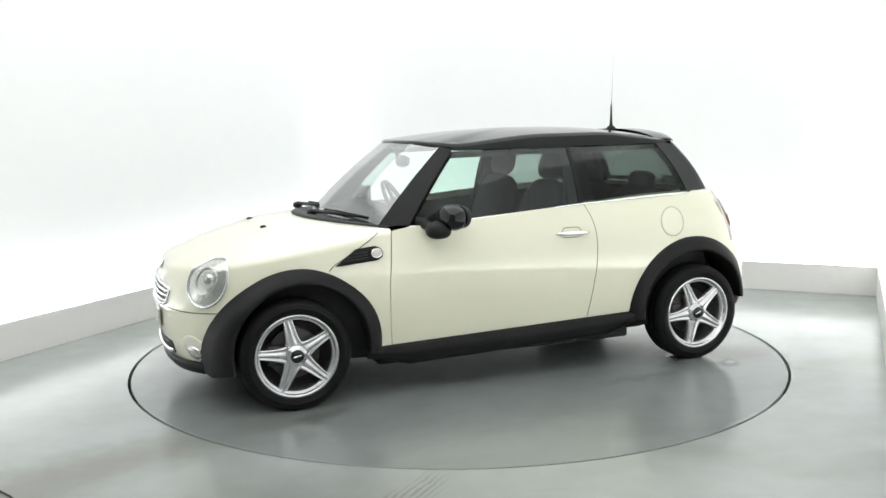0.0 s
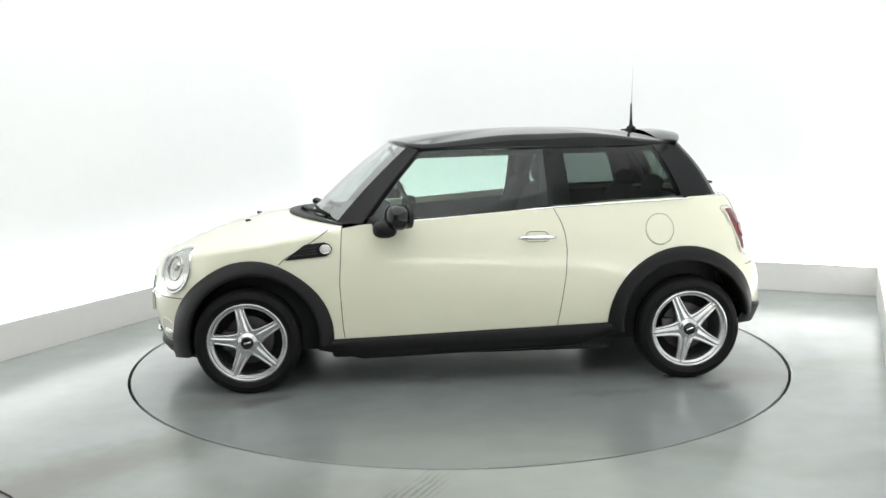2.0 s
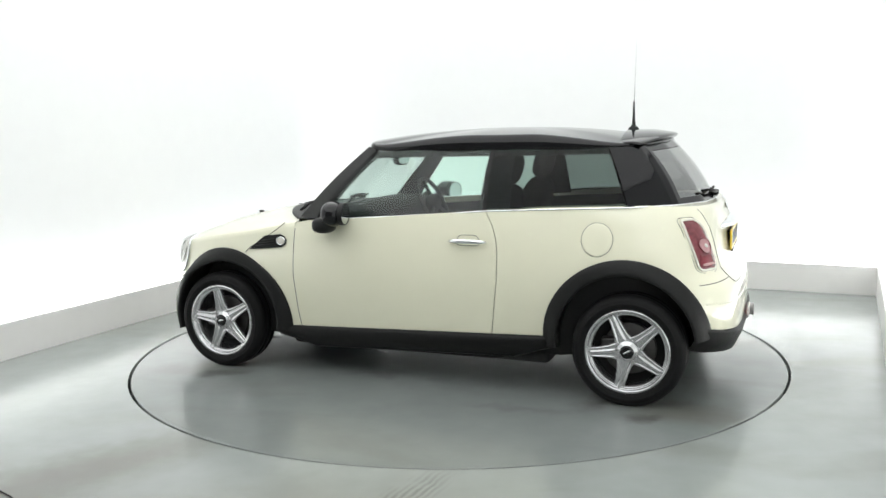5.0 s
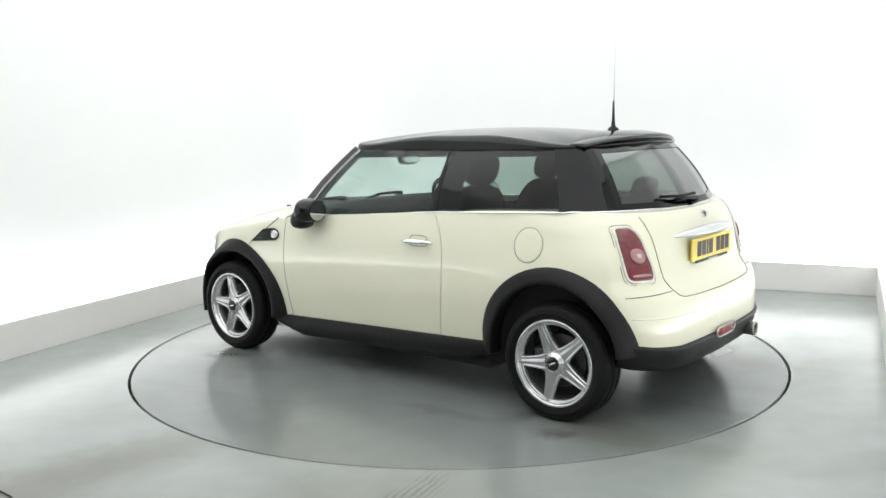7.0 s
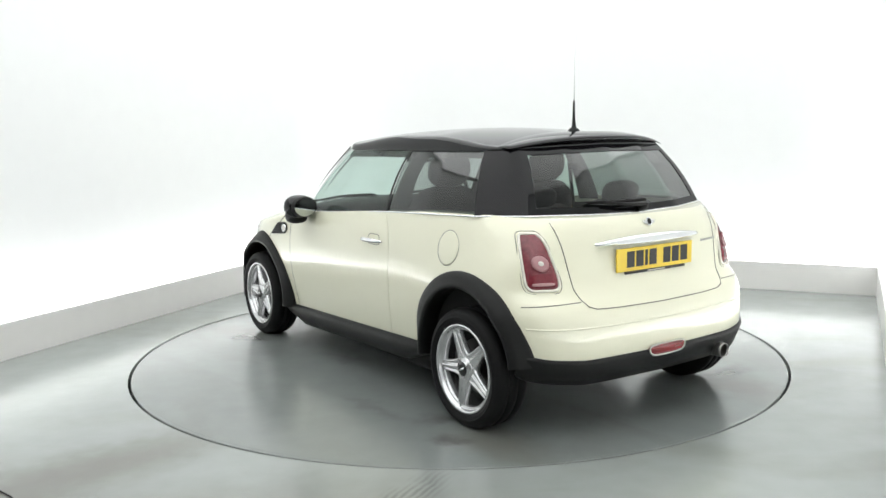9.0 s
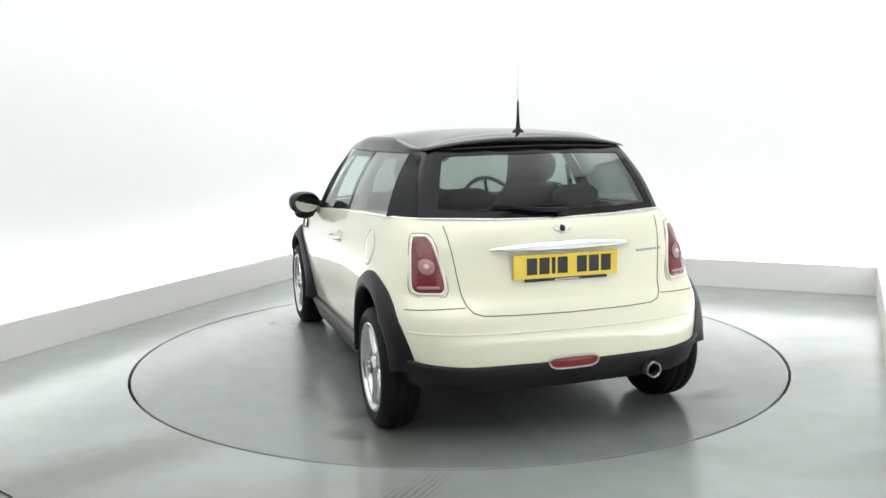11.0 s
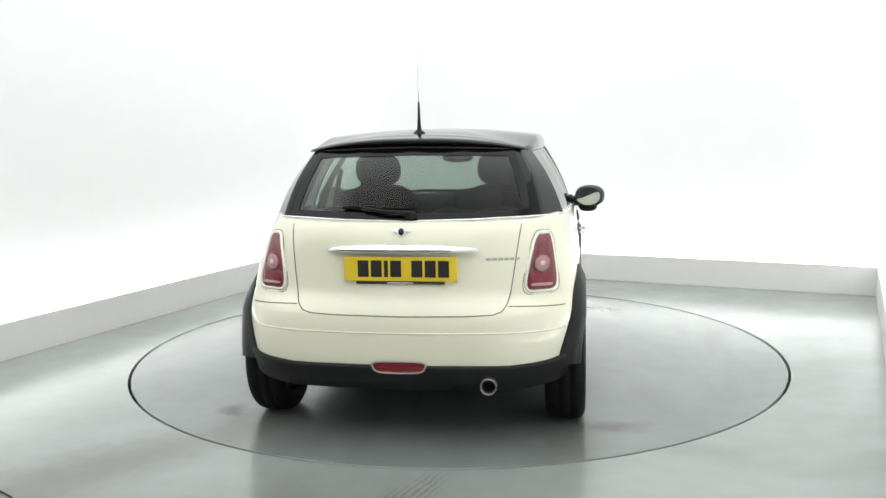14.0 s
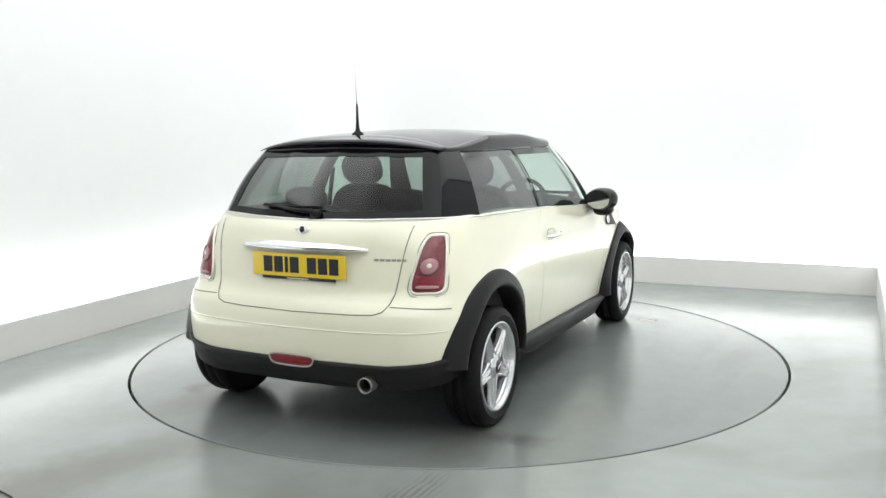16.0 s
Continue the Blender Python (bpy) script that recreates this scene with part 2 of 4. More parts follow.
def blob(bm, cx, cy, cz, rx, ry, rz, power=2.6, nu=24, nv=14, m=None):
    """A rounded block: a superellipsoid."""
    def s(v):
        return math.copysign(abs(v) ** (2 / power), v)
    rows = []
    for j in range(nv + 1):
        b = -math.pi / 2 + math.pi * j / nv
        row = []
        for i in range(nu):
            a = 2 * math.pi * i / nu
            p = Vector((rx * s(math.cos(b)) * s(math.cos(a)), ry * s(math.cos(b)) * s(math.sin(a)), rz * s(math.sin(b))))
            row.append((m @ p if m is not None else p) + Vector((cx, cy, cz)))
        rows.append(row)
    vs = grid(bm, rows, closed=True)
    bmesh.ops.remove_doubles(bm, verts=[v for row in vs for v in row], dist=1e-5)


def slab(bm, outline, surface, depth, rings=3, dome=0.0):
    """A plate whose outline (2D) is laid on surface(a, b, lift); domed, with an edge of the depth."""
    ca = sum(p[0] for p in outline) / len(outline)
    cb = sum(p[1] for p in outline) / len(outline)
    rows = [[surface(a, b, -0.004) for a, b in outline], [surface(a, b, depth * 0.6) for a, b in outline]]
    for k in range(rings):
        f = 1 - (k + 0.35) / (rings + 0.2) if k else 0.95
        rows.append([surface(ca + (a - ca) * f, cb + (b - cb) * f, depth + dome * (1 - f * f)) for a, b in outline])
    vs = grid(bm, rows, closed=True)
    bm.faces.new(vs[-1])


def rounded(points, cut=0.25, steps=4):
    """Rounds the corners of a polygon."""
    out = []
    n = len(points)
    for i in range(n):
        p0, p1, p2 = (Vector(points[k % n]) for k in (i - 1, i, i + 1))
        a, b = p1.lerp(p0, cut), p1.lerp(p2, cut)
        for k in range(steps + 1):
            t = k / steps
            out.append(tuple((1 - t) ** 2 * a + 2 * t * (1 - t) * p1 + t * t * b))
    return out


# ---- the studio room ----
def build_room():
    bm = bmesh.new()
    n = 96
    inv = ROOM.inverted()
    turns = [2 * math.pi * k / n for k in range(n)]
    for x in (LEFT, RIGHT):
        for y in (-2.6, 2.6):
            v = ROOM.to_3x3() @ Vector((x, y, 0))
            turns.append(math.atan2(v.y, v.x) % (2 * math.pi))
    inner = [(TABLE_R + 0.0075) * Vector((math.cos(a), math.sin(a), 0)) for a in sorted(turns)]
    outer = []
    for p in inner:
        q = inv.to_3x3() @ p
        k = min(((RIGHT if q.x > 0 else LEFT) / q.x) if abs(q.x) > 1e-6 else 1e9, (2.6 / abs(q.y)) if abs(q.y) > 1e-6 else 1e9)
        outer.append(ROOM.to_3x3() @ (q * max(k, 1.02)))
    rows = [[v + Vector((0, 0, -0.25)) for v in inner], [v + Vector((0, 0, -0.006)) for v in inner], [v * 1.001 for v in inner], outer]
    grid(bm, rows, closed=True)
    for y0, y1 in ((NEAR - 0.3, -2.6), (2.6, BACK + 0.3)):
        vs = [bm.verts.new(ROOM @ Vector((x, y, 0))) for x, y in ((LEFT - 0.3, y0), (RIGHT + 0.3, y0), (RIGHT + 0.3, y1), (LEFT - 0.3, y1))]
        bm.faces.new(vs)
    for x0, x1 in ((LEFT - 0.3, LEFT), (RIGHT, RIGHT + 0.3)):
        vs = [bm.verts.new(ROOM @ Vector((x, y, 0))) for x, y in ((x0, -2.6), (x1, -2.6), (x1, 2.6), (x0, 2.6))]
        bm.faces.new(vs)
    setting("floor", bm, M_FLOOR, "smooth grey painted concrete studio floor, faintly stained", "floor")
    bm = bmesh.new()
    lathe(bm, [(0.001, -0.26), (TABLE_R + 0.3, -0.26), (TABLE_R + 0.3, -0.2)], seg=64, axis="z")
    setting("turntable_pit", bm, M_PIT, "dark recess under the turntable", "pit")
    back = SKIRT_D
    walls = (("wall_left", LEFT - back - 0.12, LEFT - back, NEAR - 0.3, BACK + back + 0.12), ("wall_right", RIGHT + back, RIGHT + back + 0.12, NEAR - 0.3, BACK + back + 0.12),
             ("wall_back", LEFT - back, RIGHT + back, BACK + back, BACK + back + 0.12), ("wall_near", LEFT - back, RIGHT + back, NEAR - 0.12, NEAR))
    for name, x0, x1, y0, y1 in walls:
        bm = bmesh.new()
        box(bm, x0, x1, y0, y1, -0.02, TOP)
        if name == "wall_near":
            setting(name, bm, M_NEAR, "dark grey wall facing the turntable", "wall", ROOM)
        else:
            setting(name, bm, M_WALL, "plain white studio wall washed with light from below", "wall", ROOM)
    # added curved sheet: its shape evens the brightness step at the wall corner
    bm = bmesh.new()
    r, cx, cy = 0.7, LEFT - back + 0.002 + 0.7, BACK + back - 0.002 - 0.7
    arc = [math.pi / 2 + math.pi / 2 * k / 24 for k in range(25)]
    plan = [(cx + 0.9, cy + r), (cx + 0.02, cy + r)] + [(cx + r * math.cos(a), cy + r * math.sin(a)) for a in arc] + [(cx - r, cy - 0.02), (cx - r, cy - 0.9)]
    rows = [[(x, y, z) for z in (0.0, TOP)] for x, y in plan]
    grid(bm, rows)
    setting("corner_sheet", bm, M_WALL, "curved white sheet added across the wall corner to soften its shading line", "wall", ROOM, smooth=True)
    skirts = (("baseboard_left", LEFT - 0.02, LEFT, NEAR, BACK), ("baseboard_right", RIGHT, RIGHT + 0.02, NEAR, BACK), ("baseboard_back", LEFT - 0.02, RIGHT + 0.02, BACK, BACK + 0.02))
    for name, x0, x1, y0, y1 in skirts:
        bm = bmesh.new()
        box(bm, x0, x1, y0, y1, 0.0, SKIRT_H, bevel=0.003)
        setting(name, bm, M_SKIRT, "low white painted board hiding the wall lights", "baseboard", ROOM)
    bm = bmesh.new()
    box(bm, LEFT - 0.3, RIGHT + 0.3, NEAR - 0.3, BACK + 0.3, TOP, TOP + 0.1)
    setting("ceiling", bm, M_CEIL, "plain white studio ceiling", "ceiling", ROOM)


def build_turntable():
    bm = bmesh.new()
    lathe(bm, [(TABLE_R - 0.03, -0.004), (TABLE_R - 0.03, -0.0004), (TABLE_R - 0.0105, -0.0004), (TABLE_R - 0.0075, -0.004), (TABLE_R - 0.0075, -0.14), (TABLE_R - 0.03, -0.14)], seg=160, axis="z")
    ob = new("turntable")
    tagged(ob, "round grey painted turntable flush with the floor", "turntable")
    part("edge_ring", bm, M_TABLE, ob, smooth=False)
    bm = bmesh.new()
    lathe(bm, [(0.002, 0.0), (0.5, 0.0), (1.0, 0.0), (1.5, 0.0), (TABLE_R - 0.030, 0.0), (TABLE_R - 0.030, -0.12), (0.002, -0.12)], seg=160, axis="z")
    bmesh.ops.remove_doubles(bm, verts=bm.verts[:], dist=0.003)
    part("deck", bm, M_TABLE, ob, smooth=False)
    return ob


def build_cable():
    bm = bmesh.new()
    tube(bm, [(-2.20, -2.07, 0.0035), (-2.02, -2.14, 0.0035), (-1.93, -2.18, 0.0035), (-1.87, -2.22, 0.0035), (-1.80, -2.275, 0.0035), (-1.72, -2.37, 0.0035), (-1.66, -2.55, 0.0035)], 0.0035, seg=8)
    ob = new("floor_cable", finish("floor_cable", bm, M_RUBBER))
    tagged(ob, "thin dark cable lying on the grey floor", "cable")


build_room()
turntable = build_turntable()
build_cable()

# ---- the car's form: x forward, y to its left, z up, origin on the ground midway between the axles ----
AXLE = 1.2335
LEVELS = [0.18, 0.25, 0.32, 0.40, 0.50, 0.58, 0.63, 0.68, 0.74, 0.80, 0.86, 0.92, 0.98, 1.05]
HALF = [0.745, 0.755, 0.768, 0.783, 0.799, 0.808, 0.811, 0.812, 0.810, 0.805, 0.797, 0.786, 0.772, 0.752]
NOSE = [1.79, 1.83, 1.852, 1.866, 1.866, 1.857, 1.847, 1.83, 1.80, 1.75, 1.69, 1.60, 1.50, 1.40]
TAIL = [-1.72, -1.74, -1.755, -1.767, -1.766, -1.757, -1.738, -1.705, -1.69, -1.68, -1.672, -1.662, -1.640, -1.578]
BOX = [6.5, 6.5, 6.5, 6.5, 6.5, 6.5, 6.8, 8.0, 9.0, 9.0, 8.5, 7.5, 6.0, 4.6]
X_FRONT, X_REAR, N_FRONT = 0.75, -0.62, 3.0


def level(table, z):
    return float(np.interp(z, LEVELS, table))


def taper(x, z):
    """The rear quarters draw in towards the tail, the more the higher."""
    up = min(max((z - 0.58) / 0.30, 0), 1)
    return 1 + 0.018 * (1 - up) * min(max((-0.9 - x) / 0.4, 0), 1) - 0.055 * up * min(max((X_REAR - x) / 0.9, 0), 1) ** 1.2


def tail_point(a, z):
    """Plan point of the tail at angle a: 0 is the middle, a right angle the flank."""
    n = level(BOX, z)
    c, q = max(math.cos(a), 0.0) ** (2 / n), math.sin(a) ** (2 / n)
    crown = float(np.interp(z, [0.45, 0.62, 0.70, 0.95, 1.05], [0.03, 0.05, 0.115, 0.115, 0.06]))
    x = X_REAR - (X_REAR - level(TAIL, z)) * c + crown * q * q * c ** 0.5
    return x, level(HALF, z) * taper(x, z) * q


def tail_angle(value, which, z):
    """The angle at which the tail's plan has that x (which 0) or y (which 1)."""
    a, b = 0.0, math.pi / 2
    for _ in range(26):
        m = (a + b) / 2
        if tail_point(m, z)[which] < value:
            a = m
        else:
            b = m
    return (a + b) / 2


def body_y(x, z):
    """Half the width of the body at x, z."""
    w = level(HALF, z)
    if x > X_FRONT:
        k = min((x - X_FRONT) / (level(NOSE, z) - X_FRONT), 1)
        return w * (1 - k ** N_FRONT) ** (1 / N_FRONT)
    if x < X_REAR:
        return tail_point(tail_angle(x, 0, z), z)[1]
    return w


def tail_x(y, z):
    return tail_point(tail_angle(abs(y), 1, z), z)[0]


def nose_x(y, z):
    k = min(abs(y) / level(HALF, z), 1)
    return X_FRONT + (level(NOSE, z) - X_FRONT) * (1 - k ** N_FRONT) ** (1 / N_FRONT)


def belt_z(x):
    return float(np.interp(x, [-1.63, -1.42, -1.0, -0.46, 0.2, 0.70], [1.012, 1.028, 1.014, 0.99, 0.942, 0.915]))


def top_z(x):
    return belt_z(x) if x <= 0.7 else float(np.interp(x, [0.70, 1.0, 1.3, 1.6, 1.75, 1.9], [0.905, 0.850, 0.80, 0.745, 0.727, 0.715]))


def low_z(x):
    return float(np.interp(x, [-1.80, -1.72, -1.5, -0.9, 0.75, 1.5, 1.9], [0.375, 0.39, 0.42, 0.330, 0.276, 0.232, 0.222]))


def door_front_x(z):
    return float(np.interp(z, [0.25, 0.35, 0.6, 0.95], [0.70, 0.712, 0.722, 0.700]))


def door_rear_x(z):
    return float(np.interp(z, [0.30, 0.45, 0.62, 0.76, 0.85, 0.92, 1.0], [-0.488, -0.510, -0.532, -0.537, -0.527, -0.503, -0.458]))


def column(kind, k, rows=22, a=0.0, b=1.0):
    """One upright line of the left body side from bottom to top."""
    def x_at(z):
        if kind == "nose":
            c = math.cos(k) ** (2 / N_FRONT)
            return X_FRONT + (level(NOSE, z) - X_FRONT) * c
        if kind == "tail":
            return tail_point(k, z)[0]
        if kind == "door":
            return door_front_x(z) * (1 - k) + door_rear_x(z) * k
        return k
    x0 = x_at(0.5)
    out = []
    zt = top_z(x_at(0.8))
    for j in range(rows + 1):
        v = j / rows
        z = low_z(x0) + (zt - low_z(x0)) * v
        if kind == "nose":
            y = level(HALF, z) * math.sin(k) ** (2 / N_FRONT)
        elif kind == "tail":
            y = tail_point(k, z)[1]
        else:
            y = body_y(x_at(z), z)
        out.append(Vector((x_at(z), y, z)))
    return out


ARCHES = {"front": (1.195, 0.305, 0.40), "rear": (-1.212, 0.325, 0.405)}


def open_arches(bm):
    """Cuts the wheel openings: corners of the mesh near them move on to the circle."""
    for cx, cz, r in ARCHES.values():
        inside = {v for v in bm.verts if math.hypot(v.co.x - cx, v.co.z - cz) < r and abs(v.co.y) > 0.3}
        gone = [f for f in bm.faces if all(v in inside for v in f.verts)]
        bmesh.ops.delete(bm, geom=gone, context="FACES")
        for v in list(inside):
            if v.is_valid and v.link_faces:
                d = Vector((v.co.x - cx, v.co.z - cz)).normalized() * r
                x, z = cx + d.x, cz + d.y
                v.co = (x, math.copysign(body_y(x, z), v.co.y), z)
    loose = [v for v in bm.verts if not v.link_faces]
    bmesh.ops.delete(bm, geom=loose, context="VERTS")


def flip(p):
    return Vector((p[0], -p[1], p[2]))


N_ARC = 40


def spacing(n, long, wide):
    """Angles that step evenly along a superellipse quarter."""
    fine = [math.pi / 2 * (0.5 - 0.5 * math.cos(math.pi * k / 6000)) for k in range(6001)]
    pts = [(long * math.cos(a) ** (2 / n), wide * math.sin(a) ** (2 / n)) for a in fine[:-1]] + [(0.0, wide)]
    run = np.concatenate([[0.0], np.cumsum([math.dist(p, q) for p, q in zip(pts, pts[1:])])])
    return [float(a) for a in np.interp(np.linspace(0, run[-1], N_ARC + 1), run, fine)]


NOSE_ARC = spacing(N_FRONT, 1.12, 0.81)
TAIL_ARC = spacing(5.4, 1.10, 0.81)


car = tagged(new("car"), "cream three-door hatchback with black roof standing on the turntable", "car")


def split_parts(bm, classes, towards):
    """Cuts one skin into panels that keep its smooth shading. classes: name, label, test of a face's middle."""
    bmesh.ops.recalc_face_normals(bm, faces=bm.faces[:])
    face = max(bm.faces, key=lambda f: f.calc_center_median().x * towards)
    if face.normal.x * towards < 0:
        bmesh.ops.reverse_faces(bm, faces=bm.faces[:])
    bm.normal_update()
    bm.verts.index_update()
    sets = [[] for _ in classes]
    for f in bm.faces:
        c = f.calc_center_median()
        for k, (_, _, test) in enumerate(classes):
            if test(c):
                sets[k].append(f)
                break
    made = []
    for (name, label, _), faces in zip(classes, sets):
        verts = sorted({v for f in faces for v in f.verts}, key=lambda v: v.index)
        at = {v: k for k, v in enumerate(verts)}
        me = bpy.data.meshes.new(name)
        me.from_pydata([v.co[:] for v in verts], [], [[at[v] for v in f.verts] for f in faces])
        me.polygons.foreach_set("use_smooth", [True] * len(me.polygons))
        me.normals_split_custom_set_from_vertices([v.normal[:] for v in verts])
        me.materials.append(M_CREAM)
        ob = new(name, me)
        ob.parent = car
        made.append(tagged(ob, label=label))
    bm.free()
    return made


def cut(bm, co, no):
    bmesh.ops.bisect_plane(bm, geom=bm.verts[:] + bm.edges[:] + bm.faces[:], dist=1e-5, plane_co=co, plane_no=no)


def build_shell():
    nose = [column("nose", NOSE_ARC[k]) for k in range(N_ARC + 1)]
    front_edge = [[Vector((p.x + 0.002, p.y, p.z)) for p in column("door", 0.0)]]
    side = nose + front_edge
    full = [[flip(p) for p in col] for col in side[:0:-1]] + side
    # bonnet: fans from the top of the wings to the scuttle
    tops = [col[-1] for col in full]
    run = [0.0]
    for a, b in zip(tops, tops[1:]):
        run.append(run[-1] + (b - a).length)
    rows = []
    steps = 16
    for i, b in enumerate(tops):
        q = 2 * run[i] / run[-1] - 1
        q = math.copysign(abs(q) ** 0.8, q)
        c = Vector((0.70 + 0.33 * (1 - abs(q) ** 2.0), 0.745 * q, 0.912 + 0.026 * (1 - q * q)))
        line = []
        for s in range(1, steps + 1):
            p = (s / steps) ** 1.25
            v = b.lerp(c, p)
            v.z = b.z + (c.z - b.z) * (1 - (1 - p) ** 1.75)
            line.append(v)
        rows.append(line)
    bm = bmesh.new()
    vs = grid(bm, [list(c) + r for c, r in zip(full, rows)])
    bmesh.ops.remove_doubles(bm, verts=bm.verts[:], dist=1e-5)
    open_arches(bm)
    cut(bm, (0, 0, 0.515), (0, 0, 1))
    edge = Vector((0.90 - 1.018, 0, 0.813 - 0.745))
    cut(bm, (1.018, 0, 0.745), (edge.z, 0, -edge.x))
    skin = BVHTree.FromBMesh(bm)

    def behind(c):
        return (c.x - 1.018) * edge.z - (c.z - 0.745) * edge.x < 0 and c.x < 1.195
    bonnet, bumper, *wings = split_parts(bm, [
        ("bonnet", "cream clamshell bonnet", lambda c: not (behind(c) and abs(c.y) > 0.69) and (c.z > 0.515 or c.x < 1.1) and not (c.x < 1.195 and c.z < 0.70)),
        ("front_bumper", "cream front bumper", lambda c: c.x > 1.195),
        ("front_wing", "cream front wing", lambda c: c.y > 0), ("front_wing", "cream front wing", lambda c: True)], 1)
    tail = [column("tail", TAIL_ARC[k]) for k in range(N_ARC + 1)]
    rear_edge = [[Vector((p.x - 0.002, p.y, p.z)) for p in column("door", 1.0)]]
    side = tail + rear_edge
    full = [[flip(p) for p in col] for col in side[:0:-1]] + side
    bm = bmesh.new()
    grid(bm, full)
    bmesh.ops.remove_doubles(bm, verts=bm.verts[:], dist=1e-5)
    open_arches(bm)
    for sgn in (1, -1):
        side_no = Vector((0, 0.345, -sgn * 0.056)).normalized()
        cut(bm, (0, sgn * 0.540, 1.0), side_no)
    cut(bm, (0, 0, 0.655), (0, 0, 1))
    cut(bm, (0, 0, 0.603), (0, 0, 1))
    tops = [col[-1] for col in full]
    grid(bm, [tops, [Vector((p.x * 0.95 if p.x < -1.2 else p.x, p.y * 0.93, p.z + 0.006)) for p in tops]])

    def gate_half(z):
        return 0.540 + (z - 1.0) * 0.056 / 0.345
    gate, tail_bumper, *quarters = split_parts(bm, [
        ("tailgate", "cream tailgate", lambda c: c.x < -1.2 and c.z > 0.603 and abs(c.y) < gate_half(min(c.z, 1.0))),
        ("rear_bumper", "cream rear bumper", lambda c: c.x < -1.212 and c.z < 0.655),
        ("quarter_panel", "cream rear quarter panel", lambda c: c.y > 0), ("quarter_panel", "cream rear quarter panel", lambda c: True)], -1)
    doors = []
    for s in (1, -1):
        bm = bmesh.new()
        cols = []
        for k in range(13):
            cols.append([Vector((p.x - (0.002 if k == 0 else -0.002 if k == 12 else 0), s * p.y, p.z)) for p in column("door", k / 12)])
        grid(bm, cols)
        for edge in (cols[0], cols[-1]):
            grid(bm, [edge, [p + Vector((0, -s * 0.02, 0)) for p in edge]])
        doors.append(part("door", bm, M_CREAM, car, "cream painted door"))
    return bonnet, bumper, gate, tail_bumper, wings, doors, skin


bonnet, front_bumper, tailgate, rear_bumper, front_wings, car_doors, front_skin = build_shell()


def build_lining():
    """Dark inner skin, floor and wheel housings."""
    bm = bmesh.new()
    ring = []
    for k in range(0, N_ARC + 1, 2):
        a = NOSE_ARC[k]
        ring.append((X_FRONT + 0.98 * math.cos(a) ** (2 / N_FRONT), 0.725 * math.sin(a) ** (2 / N_FRONT)))
    for k in range(N_ARC, -1, -2):
        a = TAIL_ARC[k]
        ring.append((X_REAR - 0.92 * math.cos(a) ** 0.42, 0.725 * math.sin(a) ** 0.42))
    loop = ring + [(x, -y) for x, y in ring[::-1]]
    rows = []
    for v in (0.0, 0.5, 1.0):
        row = []
        for x, y in loop:
            pan = float(np.interp(x, [-1.30, -0.90, 0.9, 1.5], [0.31, 0.22, 0.22, 0.25]))
            row.append((x, y, pan + ((min(top_z(x), belt_z(x)) - 0.035 - (0.14 if x > 1.0 else 0)) - pan) * v))
        rows.append(row)
    vs = grid(bm, rows, closed=True)
    bm.faces.new(vs[0])
    bmesh.ops.remove_doubles(bm, verts=bm.verts[:], dist=1e-4)
    part("cabin_lining", bm, M_DARK, car, "dark floor pan and door linings")
    bm = bmesh.new()
    box(bm, -0.95, 1.50, -0.52, 0.52, 0.165, 0.24, bevel=0.02)
    box(bm, -0.80, 0.78, -0.73, 0.73, 0.165, 0.24, bevel=0.02)
    part("underbody", bm, M_DARK, car, "dark underbody")


build_lining()


# ---- glasshouse: ruled from the waistline to the roof edge ----
STOPS = [  # waist point, roof point, going from the windscreen's middle round the left side to the tailgate's middle
    ((0.915, 0.00, 0.945), (0.435, 0.00, 1.352)),
    ((0.870, 0.35, 0.938), (0.405, 0.30, 1.348)),
    ((0.735, 0.660, 0.916), (0.325, 0.535, 1.328)),
    ((0.585, 0.745, 0.918), (0.262, 0.572, 1.310)),
    ((0.10, 0.760, 0.950), (-0.10, 0.592, 1.316)),
    ((-0.440, 0.760, 0.990), (-0.440, 0.592, 1.316)),
    ((-0.465, 0.760, 0.992), (-0.460, 0.592, 1.316)),
    ((-0.85, 0.752, 1.008), (-0.80, 0.582, 1.318)),
    ((-1.21, 0.722, 1.020), (-1.08, 0.560, 1.322)),
    ((-1.420, 0.622, 1.028), (-1.225, 0.512, 1.330)),
    ((-1.447, 0.588, 1.028), (-1.249, 0.482, 1.332)),
    ((-1.545, 0.30, 1.022), (-1.315, 0.25, 1.340)),
    ((-1.575, 0.00, 1.018), (-1.335, 0.00, 1.345)),
]


def glass_point(i, f, v, push=0.0, s=1):
    """A point between stops i and i + 1 at height v, bowed outwards."""
    a = [Vector(STOPS[k][0]).lerp(Vector(STOPS[k][1]), v) for k in (max(i - 1, 0), i, min(i + 1, len(STOPS) - 1), min(i + 2, len(STOPS) - 1))]
    p = a[1].lerp(a[2], f)
    out = Vector((a[2].y - a[1].y, -(a[2].x - a[1].x), 0)).normalized()
    out = Vector((out.x, out.y, 0.45)).normalized()
    if out.y < -0.05 and i < 9:
        out = -out
    bow = 0.018 * math.sin(math.pi * v)
    p = p + out * (bow + push)
    return Vector((p.x, s * p.y, p.z))


